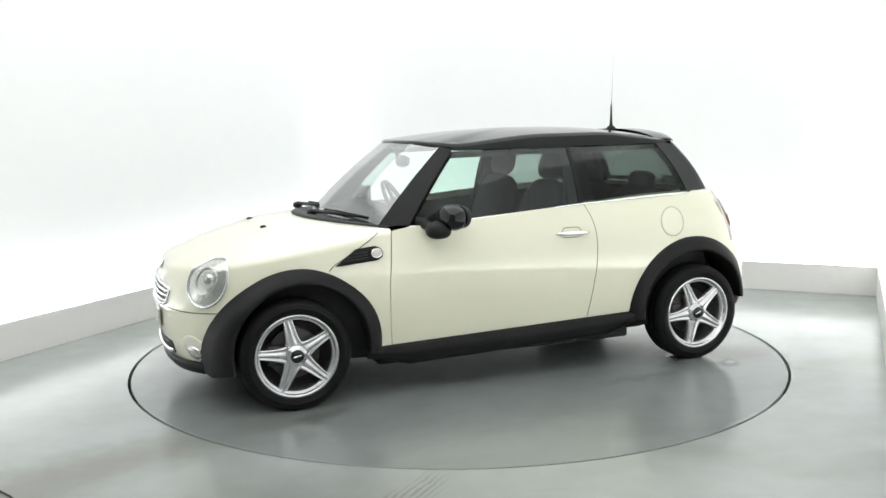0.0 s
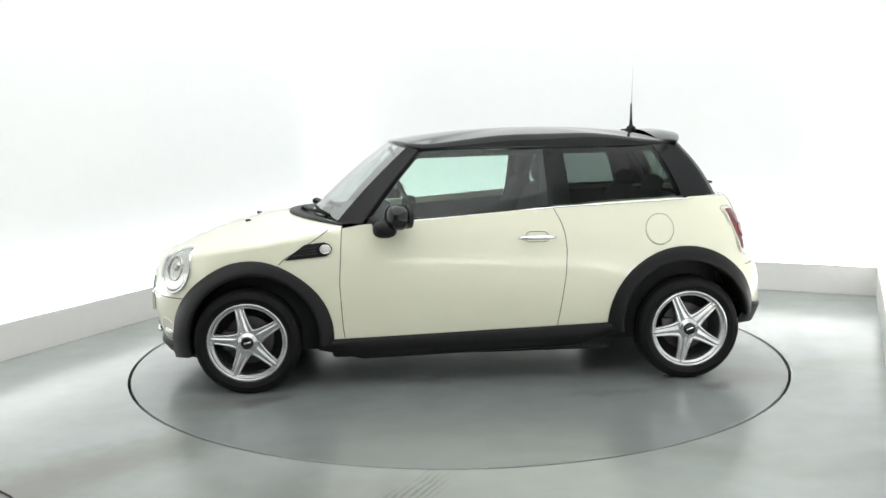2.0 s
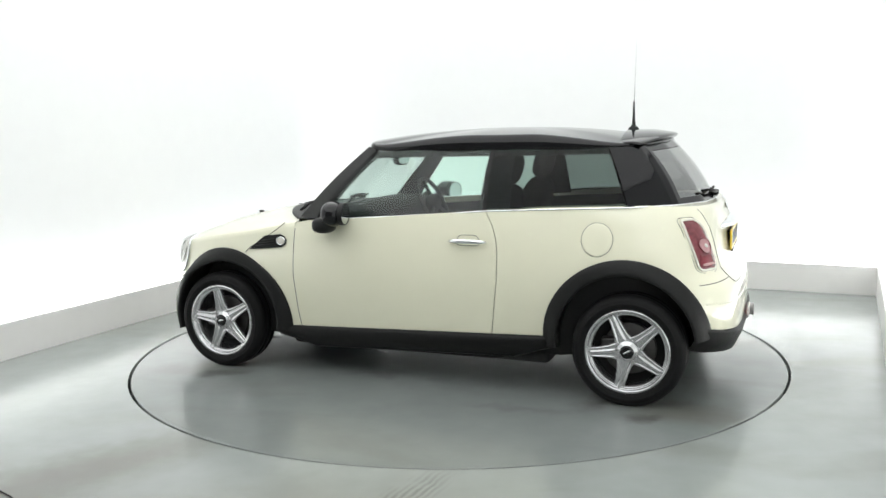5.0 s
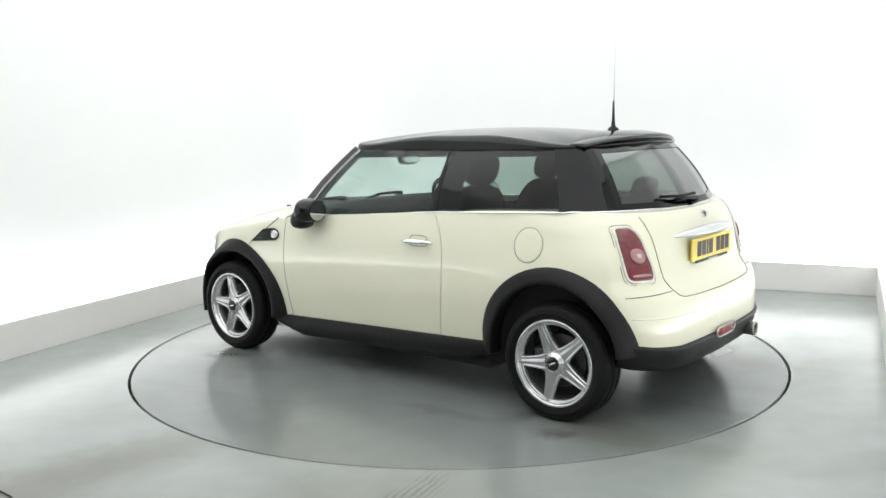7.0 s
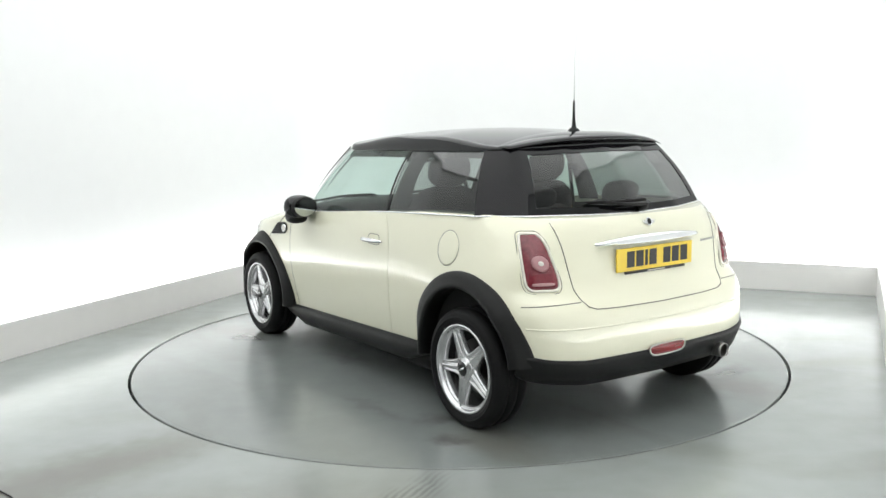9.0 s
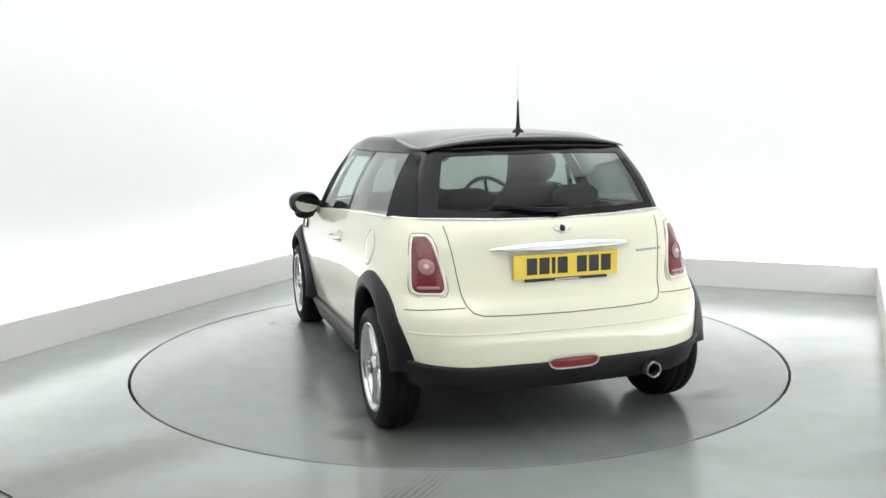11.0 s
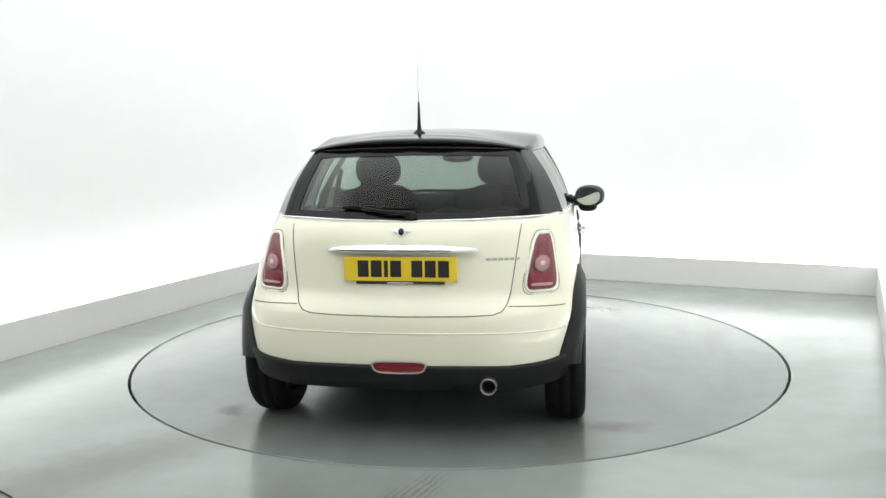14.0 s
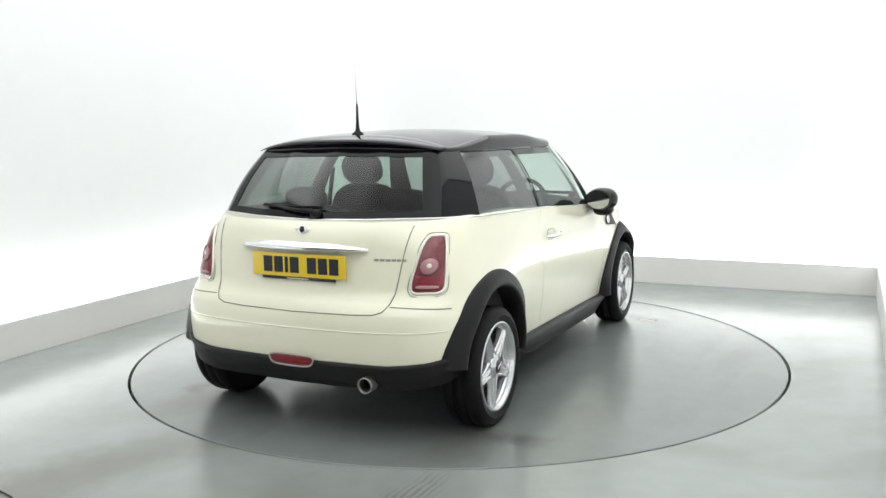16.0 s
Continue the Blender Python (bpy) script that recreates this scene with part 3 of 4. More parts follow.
def glass_sheet(spans, v0, v1, push, steps=8, rows=8, sides=(1,)):
    bm = bmesh.new()
    cols = []
    for s in sides:
        line = []
        for i, f0, f1 in spans:
            for k in range(steps + 1):
                line.append((i, f0 + (f1 - f0) * k / steps, s))
        if s == -1:
            line = line[::-1]
        cols += line
    grid(bm, [[glass_point(i, f, v0 + (v1 - v0) * j / rows, push, s) for j in range(rows + 1)] for i, f, s in cols])
    bmesh.ops.remove_doubles(bm, verts=bm.verts[:], dist=1e-5)
    return bm


def pane(name, bm, mat, label):
    """A sheet of glass with a returned edge, 5 mm deep."""
    rim = [e for e in bm.edges if e.is_boundary]
    made = bmesh.ops.extrude_edge_only(bm, edges=rim)["geom"]
    for v in made:
        if isinstance(v, bmesh.types.BMVert):
            v.co += (Vector((-0.45, 0, 1.1)) - v.co).normalized() * 0.005
    bmesh.ops.split_edges(bm, edges=[e for e in rim if e.is_valid])
    return part(name, bm, mat, car, label)


def build_glasshouse():
    bm = bmesh.new()
    line = [(1, 1 - k / 8, -1) for k in range(9)] + [(0, 1 - k / 8, -1) for k in range(1, 9)] + [(0, k / 8, 1) for k in range(1, 9)] + [(1, k / 8, 1) for k in range(1, 9)]
    grid(bm, [[glass_point(i, f, j / 8, 0.0, s) for j in range(9)] for i, f, s in line])
    pane("windscreen", bm, M_SCREEN, "clear windscreen glass")
    bm = bmesh.new()
    line = [(10, k / 8, -1) for k in range(9)] + [(11, k / 8, -1) for k in range(1, 9)]
    line = line + [(i, f, 1) for i, f, s in line[-2::-1]]
    grid(bm, [[glass_point(i, f, j / 8, 0.0, s) for j in range(9)] for i, f, s in line])
    pane("rear_window", bm, M_HATCH, "dark tinted tailgate window")
    for v0, v1 in ((0.0, 0.09), (0.88, 1.0)):
        bm = bmesh.new()
        grid(bm, [[glass_point(i, f, v0 + (v1 - v0) * j / 2, 0.003, s) for j in range(3)] for i, f, s in line])
        part("rear_window_border", bm, M_PILLAR, car, "black printed edge of the tailgate window")
    for s in (1, -1):
        pane("door_window", glass_sheet([(3, 0.03, 1), (4, 0, 1)], 0.01, 0.985, -0.004, sides=(s,)), M_CLEAR, "green tinted door window")
        pane("quarter_window", glass_sheet([(6, 0, 1), (7, 0, 1)], 0.01, 0.985, -0.002, sides=(s,)), M_DUSK, "dark tinted rear side window")
        for name, spans, label in (("windscreen_pillar", [(2, 0, 1)], "black windscreen pillar"), ("door_pillar", [(5, 0, 1)], "black strip behind the door window"),
                                   ("rear_pillar", [(8, 0.0, 1), (9, 0, 1), (10, 0, 0.14)], "gloss black rear pillar")):
            bm = bmesh.new()
            cols = [(i, f0 + (f1 - f0) * k / 5) for i, f0, f1 in spans for k in range(6)]
            for off in (0.012 if name == "windscreen_pillar" else 0.003, -0.035):
                grid(bm, [[glass_point(i, f, j / 8, off, s) for j in range(9)] for i, f in cols])
            bmesh.ops.remove_doubles(bm, verts=bm.verts[:], dist=1e-5)
            part(name, bm, M_PILLAR if name == "rear_pillar" else M_TRIM, car, label)
        # inner door post and roof rails seen through the glass
        bm = bmesh.new()
        grid(bm, [[glass_point(i, f, j / 6, -0.05, s) for j in range(7)] for i, f in ((4, 0.93), (5, 0.5), (6, 0.30))])
        part("door_post", bm, M_CABIN, car)
        bm = bmesh.new()
        line = [(2, 0.5)] + [(i, k / 4) for i in range(3, 10) for k in range(5)]
        grid(bm, [[glass_point(i, f, v, -0.02, s) for v in (0.90, 0.95, 1.0)] for i, f in line])
        part("roof_rail", bm, M_CABIN, car)
        # bright strip along the waistline
        bm = bmesh.new()
        pts = [glass_point(i, k / 4, -0.015, 0.008, s) for i in range(3, 12) for k in range(4)] + [glass_point(11, 1, -0.015, 0.008, s)]
        tube(bm, pts, 0.0046, seg=6)
        part("waist_strip", bm, M_CHROME, car, "thin chrome waistline strip")


def roof_line():
    out = []
    for i in range(len(STOPS) - 1):
        for k in range(6):
            out.append(Vector(STOPS[i][1]).lerp(Vector(STOPS[i + 1][1]), k / 6))
    out.append(Vector(STOPS[-1][1]))
    return out


def even_loop(loop, count, rounds):
    """The loop at even steps, its corners eased."""
    run = [0.0]
    for a, b in zip(loop, loop[1:] + loop[:1]):
        run.append(run[-1] + (b - a).length)
    ring = loop + loop[:1]
    at = np.linspace(0, run[-1], count, endpoint=False)
    xyz = np.stack([np.interp(at, run, [p[i] for p in ring]) for i in range(3)], axis=1)
    for _ in range(rounds):
        xyz = 0.5 * xyz + 0.25 * (np.roll(xyz, 1, axis=0) + np.roll(xyz, -1, axis=0))
    return [Vector(p) for p in xyz]


def build_roof():
    bm = bmesh.new()
    edge = roof_line()
    loop = even_loop(edge + [flip(p) for p in edge[-2:0:-1]], 180, 5)
    mid = Vector((-0.45, 0, 1.431))
    rows = []
    for f, up, grow in ((1.0, -0.006, 0.002), (1.010, -0.003, 0.006), (1.014, 0.06, 0.008), (1.012, 0.40, 0.007), (1.003, 0.70, 0.003), (0.986, 0.9, -0.004), (0.962, 1.0, -0.010)):
        row = []
        for p in loop:
            side = min(1.0, abs(p.y) / 0.55)
            back = min(1.0, max(0.0, (p.x + 1.27) / 0.62))
            front = min(1.0, max(0.0, (0.40 - p.x) / 0.75))
            band = 0.014 + 0.064 * side ** 2 * back * back * (3 - 2 * back) * (0.25 + 0.75 * front * front * (3 - 2 * front))
            row.append(Vector((p.x + grow * (p.x + 0.45), p.y * f, p.z + (up * band if up > 0 else up))))
        rows.append(row)
    edge_row = rows[-1]
    for k in range(1, 23):
        q = (k / 22) ** 1.5
        row = []
        for p in edge_row:
            side = min(1.0, abs(p.y) / 0.57)
            power = 2.2 - 0.2 * side
            v = p.lerp(mid, min(q, 0.9995))
            v.z = p.z + (mid.z - p.z) * (1 - (1 - q) ** power)
            row.append(v)
        rows.append(row)
    grid(bm, rows, closed=True)
    bmesh.ops.remove_doubles(bm, verts=bm.verts[:], dist=0.0005)
    part("roof", bm, M_ROOF, car, "gloss black roof")
    bm = bmesh.new()
    grid(bm, [[p.lerp(Vector((min(max(p.x, -0.95), 0.05), 0, 1.345)), q) for p in loop] for q in (0, 0.4, 0.999)], closed=True)
    part("headlining", bm, M_CABIN, car, "grey headlining")


build_glasshouse()
build_roof()


# ---- wheel arches, sills and valances ----
def build_arch(cx, cz, s, a0, a1, name):
    r_in = 0.352
    rows = []
    n = 44
    for k in range(n + 1):
        a = radians(a0 + (a1 - a0) * k / n)
        ca, sa = math.cos(a), math.sin(a)
        r_out = 0.432
        if cx > 0:
            fore = min(max((60 - math.degrees(a)) / 75, 0), 1)
            r_out += 0.068 * fore * fore * (3 - 2 * fore) - 0.012 * math.exp(-((math.degrees(a) - 125) / 22) ** 2)

        def at(r, y):
            return Vector((cx + r * ca, s * y, cz + r * sa))
        zo, xo = cz + r_out * sa, cx + r_out * ca
        edge = body_y(xo, max(zo, 0.2))
        lip = max(edge + 0.012, 0.836 - 0.10 * max(0.0, abs(ca) - 0.75) * (1.0 if (ca > 0) == (cx > 0) else 0.35))
        rows.append([at(r_out, edge - 0.02), at(r_out, edge + 0.006), at(r_out - 0.006, edge + 0.014), at(r_out - 0.03, edge + (lip - edge) * 0.62),
                     at(r_in + 0.02, lip), at(r_in + 0.006, lip + 0.001), at(r_in, lip - 0.006), at(r_in, lip - 0.05), at(r_in + 0.01, 0.56)])
    bm = bmesh.new()
    grid(bm, rows)
    part(name, bm, M_TRIM, car, "black plastic wheel arch trim")


for side in (1, -1):
    build_arch(1.195, 0.305, side, -14, 187, "wheel_arch_trim")
    build_arch(-1.212, 0.328, side, -7, 175, "wheel_arch_trim")


def build_sill(s):
    bm = bmesh.new()
    rows = []
    for k in range(15):
        x = 0.85 - 1.71 * k / 14
        zt, y = low_z(x) + 0.004, body_y(x, low_z(x))
        d = 1 - 0.55 * max(0.0, (abs(k - 7) - 5) / 2)
        rows.append([(x, s * (y - 0.03), zt), (x, s * (y + 0.012), zt), (x, s * (y + 0.024), zt - 0.012), (x, s * (y + 0.028), zt - 0.06 * d), (x, s * (y + 0.012), zt - 0.115 * d), (x, s * (y - 0.03), zt - 0.13 * d), (x, s * (y - 0.25), zt - 0.115 * d)])
    vs = grid(bm, rows)
    part("sill_trim", bm, M_SILL, car, "black plastic sill trim")


for side in (1, -1):
    build_sill(side)


def build_valances():
    bm = bmesh.new()
    rows = []
    last = tail_angle(-1.565, 0, 0.40)
    for k in range(-30, 31):
        a = last * abs(k / 30)
        x, y = tail_point(a, 0.40)
        out = min(max((x + 1.72) / 0.13, 0), 1)
        y = math.copysign(y + 0.020 * out * out * (3 - 2 * out), k) if k else 0.0
        x -= 0.004
        zt = float(np.interp(abs(y), [0, 0.5, 0.68, 0.76, 0.83], [0.376, 0.382, 0.400, 0.414, 0.424]))
        drop = float(np.interp(abs(k), [0, 24, 27, 30], [1.0, 1.0, 0.95, 0.8]))
        f = 1 - 0.02
        rows.append([(x + 0.05, y * 0.93, zt + 0.012), (x - 0.004, y, zt + 0.004), (x - 0.008, y, zt - 0.012), (x + 0.004, y * f, zt - 0.06 * drop), (x + 0.03, y * f, zt - 0.115 * drop), (x + 0.07, y * 0.96, zt - 0.124 * drop), (x + 0.30, y * 0.86, zt - 0.095)])
    grid(bm, rows)
    part("rear_valance", bm, M_TRIM, car, "black plastic lower rear bumper")
    bm = bmesh.new()
    rows = []
    for k in range(-20, 21):
        y = 0.70 * k / 20
        x = nose_x(y, 0.26)
        rows.append([(x - 0.03, y, 0.243), (x + 0.006, y, 0.233), (x + 0.010, y, 0.21), (x - 0.02, y, 0.172), (x - 0.08, y, 0.152), (x - 0.5, y * 0.95, 0.165)])
    grid(bm, rows)
    part("front_valance", bm, M_TRIM, car, "black plastic front spoiler")


build_valances()


# ---- wheels ----
def build_wheel(x, s, spin):
    m = pose(x, s * 0.738, 0.290, 0, 0, 0 if s > 0 else 180) @ Matrix.Diagonal((0.97, 1, 0.97, 1))
    bm = bmesh.new()
    lathe(bm, [(0.190, 0.050), (0.194, 0.066), (0.199, 0.072), (0.203, 0.070), (0.207, 0.074), (0.210, 0.086), (0.214, 0.090), (0.223, 0.092), (0.228, 0.084), (0.222, 0.068), (0.204, 0.058), (0.200, 0.02), (0.19, -0.02), (0.185, -0.09)], seg=64)
    wheel = part("wheel", bm, M_ALLOY, car, "silver alloy wheel with five star spokes")
    wheel.matrix_basis = m
    bm = bmesh.new()
    prof = [(0.205, 0.05), (0.224, 0.076), (0.232, 0.089), (0.246, 0.095), (0.254, 0.0955), (0.2555, 0.0975), (0.259, 0.0975), (0.2605, 0.0955), (0.270, 0.095), (0.284, 0.088), (0.296, 0.074), (0.302, 0.056), (0.303, 0.03), (0.298, 0.028), (0.298, 0.024), (0.303, 0.022),
            (0.303, -0.022), (0.298, -0.024), (0.298, -0.028), (0.303, -0.03), (0.302, -0.056), (0.296, -0.074), (0.284, -0.088), (0.25, -0.096), (0.2, -0.08)]
    lathe(bm, prof, seg=72)
    part("tyre", bm, M_RUBBER, wheel, "black rubber tyre")
    bm = bmesh.new()
    lathe(bm, [(0.05, 0.0), (0.135, 0.0), (0.14, -0.004), (0.14, -0.02), (0.05, -0.02)], seg=40)
    part("brake_disc", bm, M_STEEL, wheel, "worn steel brake disc")
    bm = bmesh.new()
    box(bm, 0.07, 0.15, -0.03, 0.03, -0.055, 0.055, bevel=0.012)
    part("brake_caliper", bm, M_STEEL, wheel)
    bm = bmesh.new()
    lathe(bm, [(0.001, -0.03), (0.19, -0.03), (0.19, -0.05)], seg=40)
    part("brake_shield", bm, M_DARK, wheel)
    for k in range(5):
        bm = bmesh.new()
        rows = []
        for t in range(15):
            f = t / 14
            r = 0.022 + (0.204 - 0.022) * f
            half = float(np.interp(f, [0, 0.16, 0.28, 0.42, 0.75, 0.92, 1.0], [0.052, 0.054, 0.043, 0.036, 0.0285, 0.026, 0.034]))
            y = float(np.interp(f, [0, 0.3, 0.8, 1.0], [0.064, 0.070, 0.072, 0.070]))
            leaf = min(max((f - 0.12) / 0.2, 0), 1) * min(max((0.98 - f) / 0.12, 0), 1)
            right = [(half, y - 0.030), (half, y - 0.006), (half * 0.86, y), (half * 0.68, y), (half * 0.54, y - 0.009 * leaf), (half * 0.30, y - 0.003 * leaf)]
            rows.append([(-h, o, r) for h, o in right] + [(0, y + 0.007, r)] + [(h, o, r) for h, o in right[::-1]])
        grid(bm, rows)
        bmesh.ops.transform(bm, matrix=Matrix.Rotation(radians(spin + 72 * k), 4, "Y"), verts=bm.verts[:])
        part("spoke", bm, M_ALLOY, wheel)
    bm = bmesh.new()
    lathe(bm, [(0.062, 0.045), (0.060, 0.068), (0.053, 0.078), (0.040, 0.081), (0.038, 0.085), (0.036, 0.086)], seg=36)
    part("hub", bm, M_ALLOY, wheel)
    bm = bmesh.new()
    lathe(bm, [(0.037, 0.082), (0.034, 0.088), (0.02, 0.090), (0.001, 0.091)], seg=32)
    part("hub_cap", bm, M_GLOSS, wheel, "black wheel centre cap")
    bm = bmesh.new()
    box(bm, -0.020, 0.020, 0.0895, 0.0925, -0.004, 0.004, bevel=0.001, m=Matrix.Rotation(radians(spin), 4, "Y"))
    part("cap_badge", bm, M_CHROME, wheel)
    for k in range(5):
        bm = bmesh.new()
        lathe(bm, [(0.009, 0.03), (0.009, 0.05), (0.006, 0.053), (0.001, 0.053)], seg=8)
        a = radians(spin + 36 + 72 * k)
        bmesh.ops.translate(bm, vec=(0.052 * math.sin(a), 0.018, 0.052 * math.cos(a)), verts=bm.verts[:])
        part("wheel_bolt", bm, M_STEEL, wheel)


build_wheel(AXLE, 1, 12)
build_wheel(-AXLE, 1, 24)
build_wheel(AXLE, -1, 5)
build_wheel(-AXLE, -1, 30)

# ---- lamps, handles, seams and other small parts of the car ----
def on_tail(s=1):
    """Lays (y, z) on the rear of the car, lifted outwards."""
    def f(y, z, lift):
        x = tail_x(y, z)
        e = 0.01
        dy = (tail_x(abs(y) + e, z) - tail_x(abs(y) - e, z)) / (2 * e) if abs(y) > e else 0.0
        dz = (tail_x(y, z + e) - tail_x(y, z - e)) / (2 * e)
        n = Vector((-1, dy * (1 if y > 0 else -1), dz)).normalized()
        return Vector((x, y, z)) + n * lift
    return f


def on_nose(y, z, lift):
    e = 0.01
    dy = (nose_x(abs(y) + e, z) - nose_x(abs(y) - e, z)) / (2 * e) if abs(y) > e else 0.0
    dz = (nose_x(y, z + e) - nose_x(y, z - e)) / (2 * e)
    n = Vector((1, -dy * (1 if y > 0 else -1), -dz)).normalized()
    return Vector((nose_x(y, z), y, z)) + n * lift


def on_side(s):
    def f(x, z, lift):
        e = 0.01
        dz = (body_y(x, z + e) - body_y(x, z - e)) / (2 * e)
        dx = (body_y(x + e, z) - body_y(x - e, z)) / (2 * e)
        n = Vector((-dx, 1, -dz)).normalized()
        p = Vector((x, body_y(x, z), z)) + n * lift
        return Vector((p.x, s * p.y, p.z))
    return f


def dense(points, step=0.03, closed=False):
    out = []
    pts = [Vector((*p, 0)) for p in points]
    if closed:
        pts.append(pts[0])
    for a, b in zip(pts, pts[1:]):
        n = max(1, int((b - a).length / step))
        out += [a.lerp(b, k / n) for k in range(n)]
    out.append(pts[-1])
    return [(p.x, p.y) for p in out]


def seam(surface, points, parent, r=0.0028, mat=None, name="seam", closed=False, label=""):
    bm = bmesh.new()
    tube(bm, [surface(a, b, 0.0) for a, b in dense(points, closed=False)], r, seg=6)
    return part(name, bm, mat or M_SEAM, parent, label)


TAILF = on_tail()


def build_rear_details():
    right = [(-0.540, 1.0), (-0.525, 0.90), (-0.507, 0.77), (-0.496, 0.70), (-0.484, 0.655), (-0.460, 0.626), (-0.42, 0.612), (-0.30, 0.606), (0.0, 0.602)]
    gap = [(y, z) for y, z in right] + [(-y, z) for y, z in right[-2::-1]]
    seam(TAILF, gap, tailgate, 0.0025, name="tailgate_gap", label="gap round the tailgate")
    for s in (1, -1):
        a0, a1 = tail_angle(0.492, 1, 0.65), tail_angle(-1.545, 0, 0.668)
        bm = bmesh.new()
        pts = []
        for k in range(25):
            z = 0.647 - 0.010 * (k / 24)
            x, y = tail_point(a0 + (a1 - a0) * k / 24, z)
            pts.append((x, s * y, z))
        tube(bm, pts, 0.0023, seg=6)
        part("bumper_gap", bm, M_SEAM, rear_bumper)
        outline = rounded([(s * 0.672, 0.951), (s * 0.600, 0.955), (s * 0.552, 0.701), (s * 0.708, 0.703)], 0.26, 5)
        bm = bmesh.new()
        loop = [TAILF(a, b, 0.004) for a, b in outline]
        tube(bm, loop, 0.0075, seg=8, closed=True)
        lamp = part("tail_lamp", bm, M_RIM, car, "chrome-rimmed red tail lamp")
        bm = bmesh.new()
        mid = (s * 0.632, 0.827)
        tube(bm, [TAILF(mid[0] + (a - mid[0]) * 1.17, mid[1] + (b - mid[1]) * 1.10, 0.0) for a, b in outline], 0.0018, seg=6, closed=True)
        part("lamp_gap", bm, M_SEAM, lamp)
        bm = bmesh.new()
        slab(bm, outline, TAILF, 0.006, dome=0.008)
        part("lens", bm, M_RED, lamp, "smoky red lens")
        bm = bmesh.new()
        slab(bm, rounded([(s * 0.680, 0.792), (s * 0.581, 0.792), (s * 0.569, 0.716), (s * 0.694, 0.717)], 0.26, 4), TAILF, 0.0105, dome=0.003)
        part("stop_lens", bm, M_STOP, lamp, "red lower lens")
        bm = bmesh.new()
        ring = [(s * 0.630 + 0.036 * math.cos(a), 0.822 + 0.038 * math.sin(a)) for a in (2 * math.pi * k / 20 for k in range(20))]
        slab(bm, ring, TAILF, 0.015, dome=0.004)
        part("bulb_lens", bm, M_PINK, lamp, "pale round lens")
        bm = bmesh.new()
        tube(bm, [TAILF(a, b, 0.015) for a, b in ring], 0.003, seg=6, closed=True)
        part("bulb_ring", bm, M_RED, lamp)
        # white dot: the highlight at the round lens's centre, put into the colour
        bm = bmesh.new()
        dot = [(s * 0.630 + 0.011 * math.cos(a), 0.822 + 0.011 * math.sin(a)) for a in (2 * math.pi * k / 14 for k in range(14))]
        slab(bm, dot, TAILF, 0.020, dome=0.002)
        part("lens_glint", bm, M_WHITE, lamp)
        bm = bmesh.new()
        slab(bm, rounded([(s * 0.677, 0.738), (s * 0.586, 0.738), (s * 0.582, 0.724), (s * 0.680, 0.724)], 0.3, 3), TAILF, 0.0145, dome=0.001)
        part("reversing_lens", bm, M_PINK, lamp, "pale strip at the foot of the lamp")
    # grip strip over the plate
    bm = bmesh.new()
    rows = []
    for k in range(-16, 17):
        y = 0.352 * k / 16
        t = abs(k / 16)
        top = 0.921 - 0.021 * t ** 3
        low = 0.877 + 0.008 * t * t
        lift = 0.045 * (1 - t ** 6) ** 0.5
        rows.append([TAILF(y, top, -0.004), TAILF(y, top - 0.004, lift * 0.55), TAILF(y, (top + low) / 2 + 0.004, lift * 0.85), TAILF(y, low + 0.005, lift), TAILF(y, low, lift * 0.9), TAILF(y, low - 0.002, -0.004)])
    grid(bm, rows)
    part("tailgate_grip", bm, M_CHROME, car, "chrome tailgate grip strip")
    # plate
    bm = bmesh.new()
    x = tail_x(0, 0.81) - 0.012
    box(bm, x - 0.004, x + 0.006, -0.26, 0.26, 0.755, 0.866, bevel=0.002)
    plate = part("number_plate", bm, M_PLATE, car, "yellow rear number plate", smooth=False)
    bm = bmesh.new()
    box(bm, x + 0.006, x + 0.03, -0.2, 0.2, 0.765, 0.855)
    part("plate_mount", bm, M_TRIM, plate, smooth=False)
    y = 0.196
    for w in (0.05, 0.05, 0.018, 0.05, None, 0.05, 0.05, 0.05):
        if w is None:
            y -= 0.036
            continue
        bm = bmesh.new()
        box(bm, x - 0.0055, x - 0.0035, y - w, y, 0.774, 0.850)
        part("plate_bar", bm, M_INK, plate, smooth=False)
        y -= w + 0.011
    bm = bmesh.new()
    box(bm, x - 0.008, x + 0.004, -0.205, 0.205, 0.742, 0.7545, bevel=0.002)
    part("plate_strip", bm, M_INK, plate, smooth=False)
    bm = bmesh.new()
    box(bm, x - 0.0092, x - 0.0078, -0.06, 0.06, 0.745, 0.7515)
    part("strip_bar", bm, M_WHITE, plate, smooth=False)
    # badge: a disc between two plain wings
    bm = bmesh.new()
    slab(bm, [(0.015 * math.cos(a), 0.972 + 0.015 * math.sin(a)) for a in (2 * math.pi * k / 20 for k in range(20))], TAILF, 0.007, dome=0.002)
    badge = part("tailgate_badge", bm, M_GLOSS, car, "round black and chrome winged badge")
    for s in (1, -1):
        for dz, l in ((0.006, 0.045), (0.0, 0.040), (-0.006, 0.034)):
            bm = bmesh.new()
            tube(bm, [TAILF(s * t, 0.972 + dz * 0.8, 0.006) for t in (0.014, 0.035, l)], [0.0028, 0.0026, 0.0012], seg=6)
            part("badge_wing", bm, M_CHROME, badge)
    bm = bmesh.new()
    tube(bm, [TAILF(0.016 * math.cos(a), 0.972 + 0.016 * math.sin(a), 0.007) for a in (2 * math.pi * k / 20 for k in range(20))], 0.0025, seg=6, closed=True)
    part("badge_ring", bm, M_CHROME, badge)
    bm = bmesh.new()
    y = -0.385
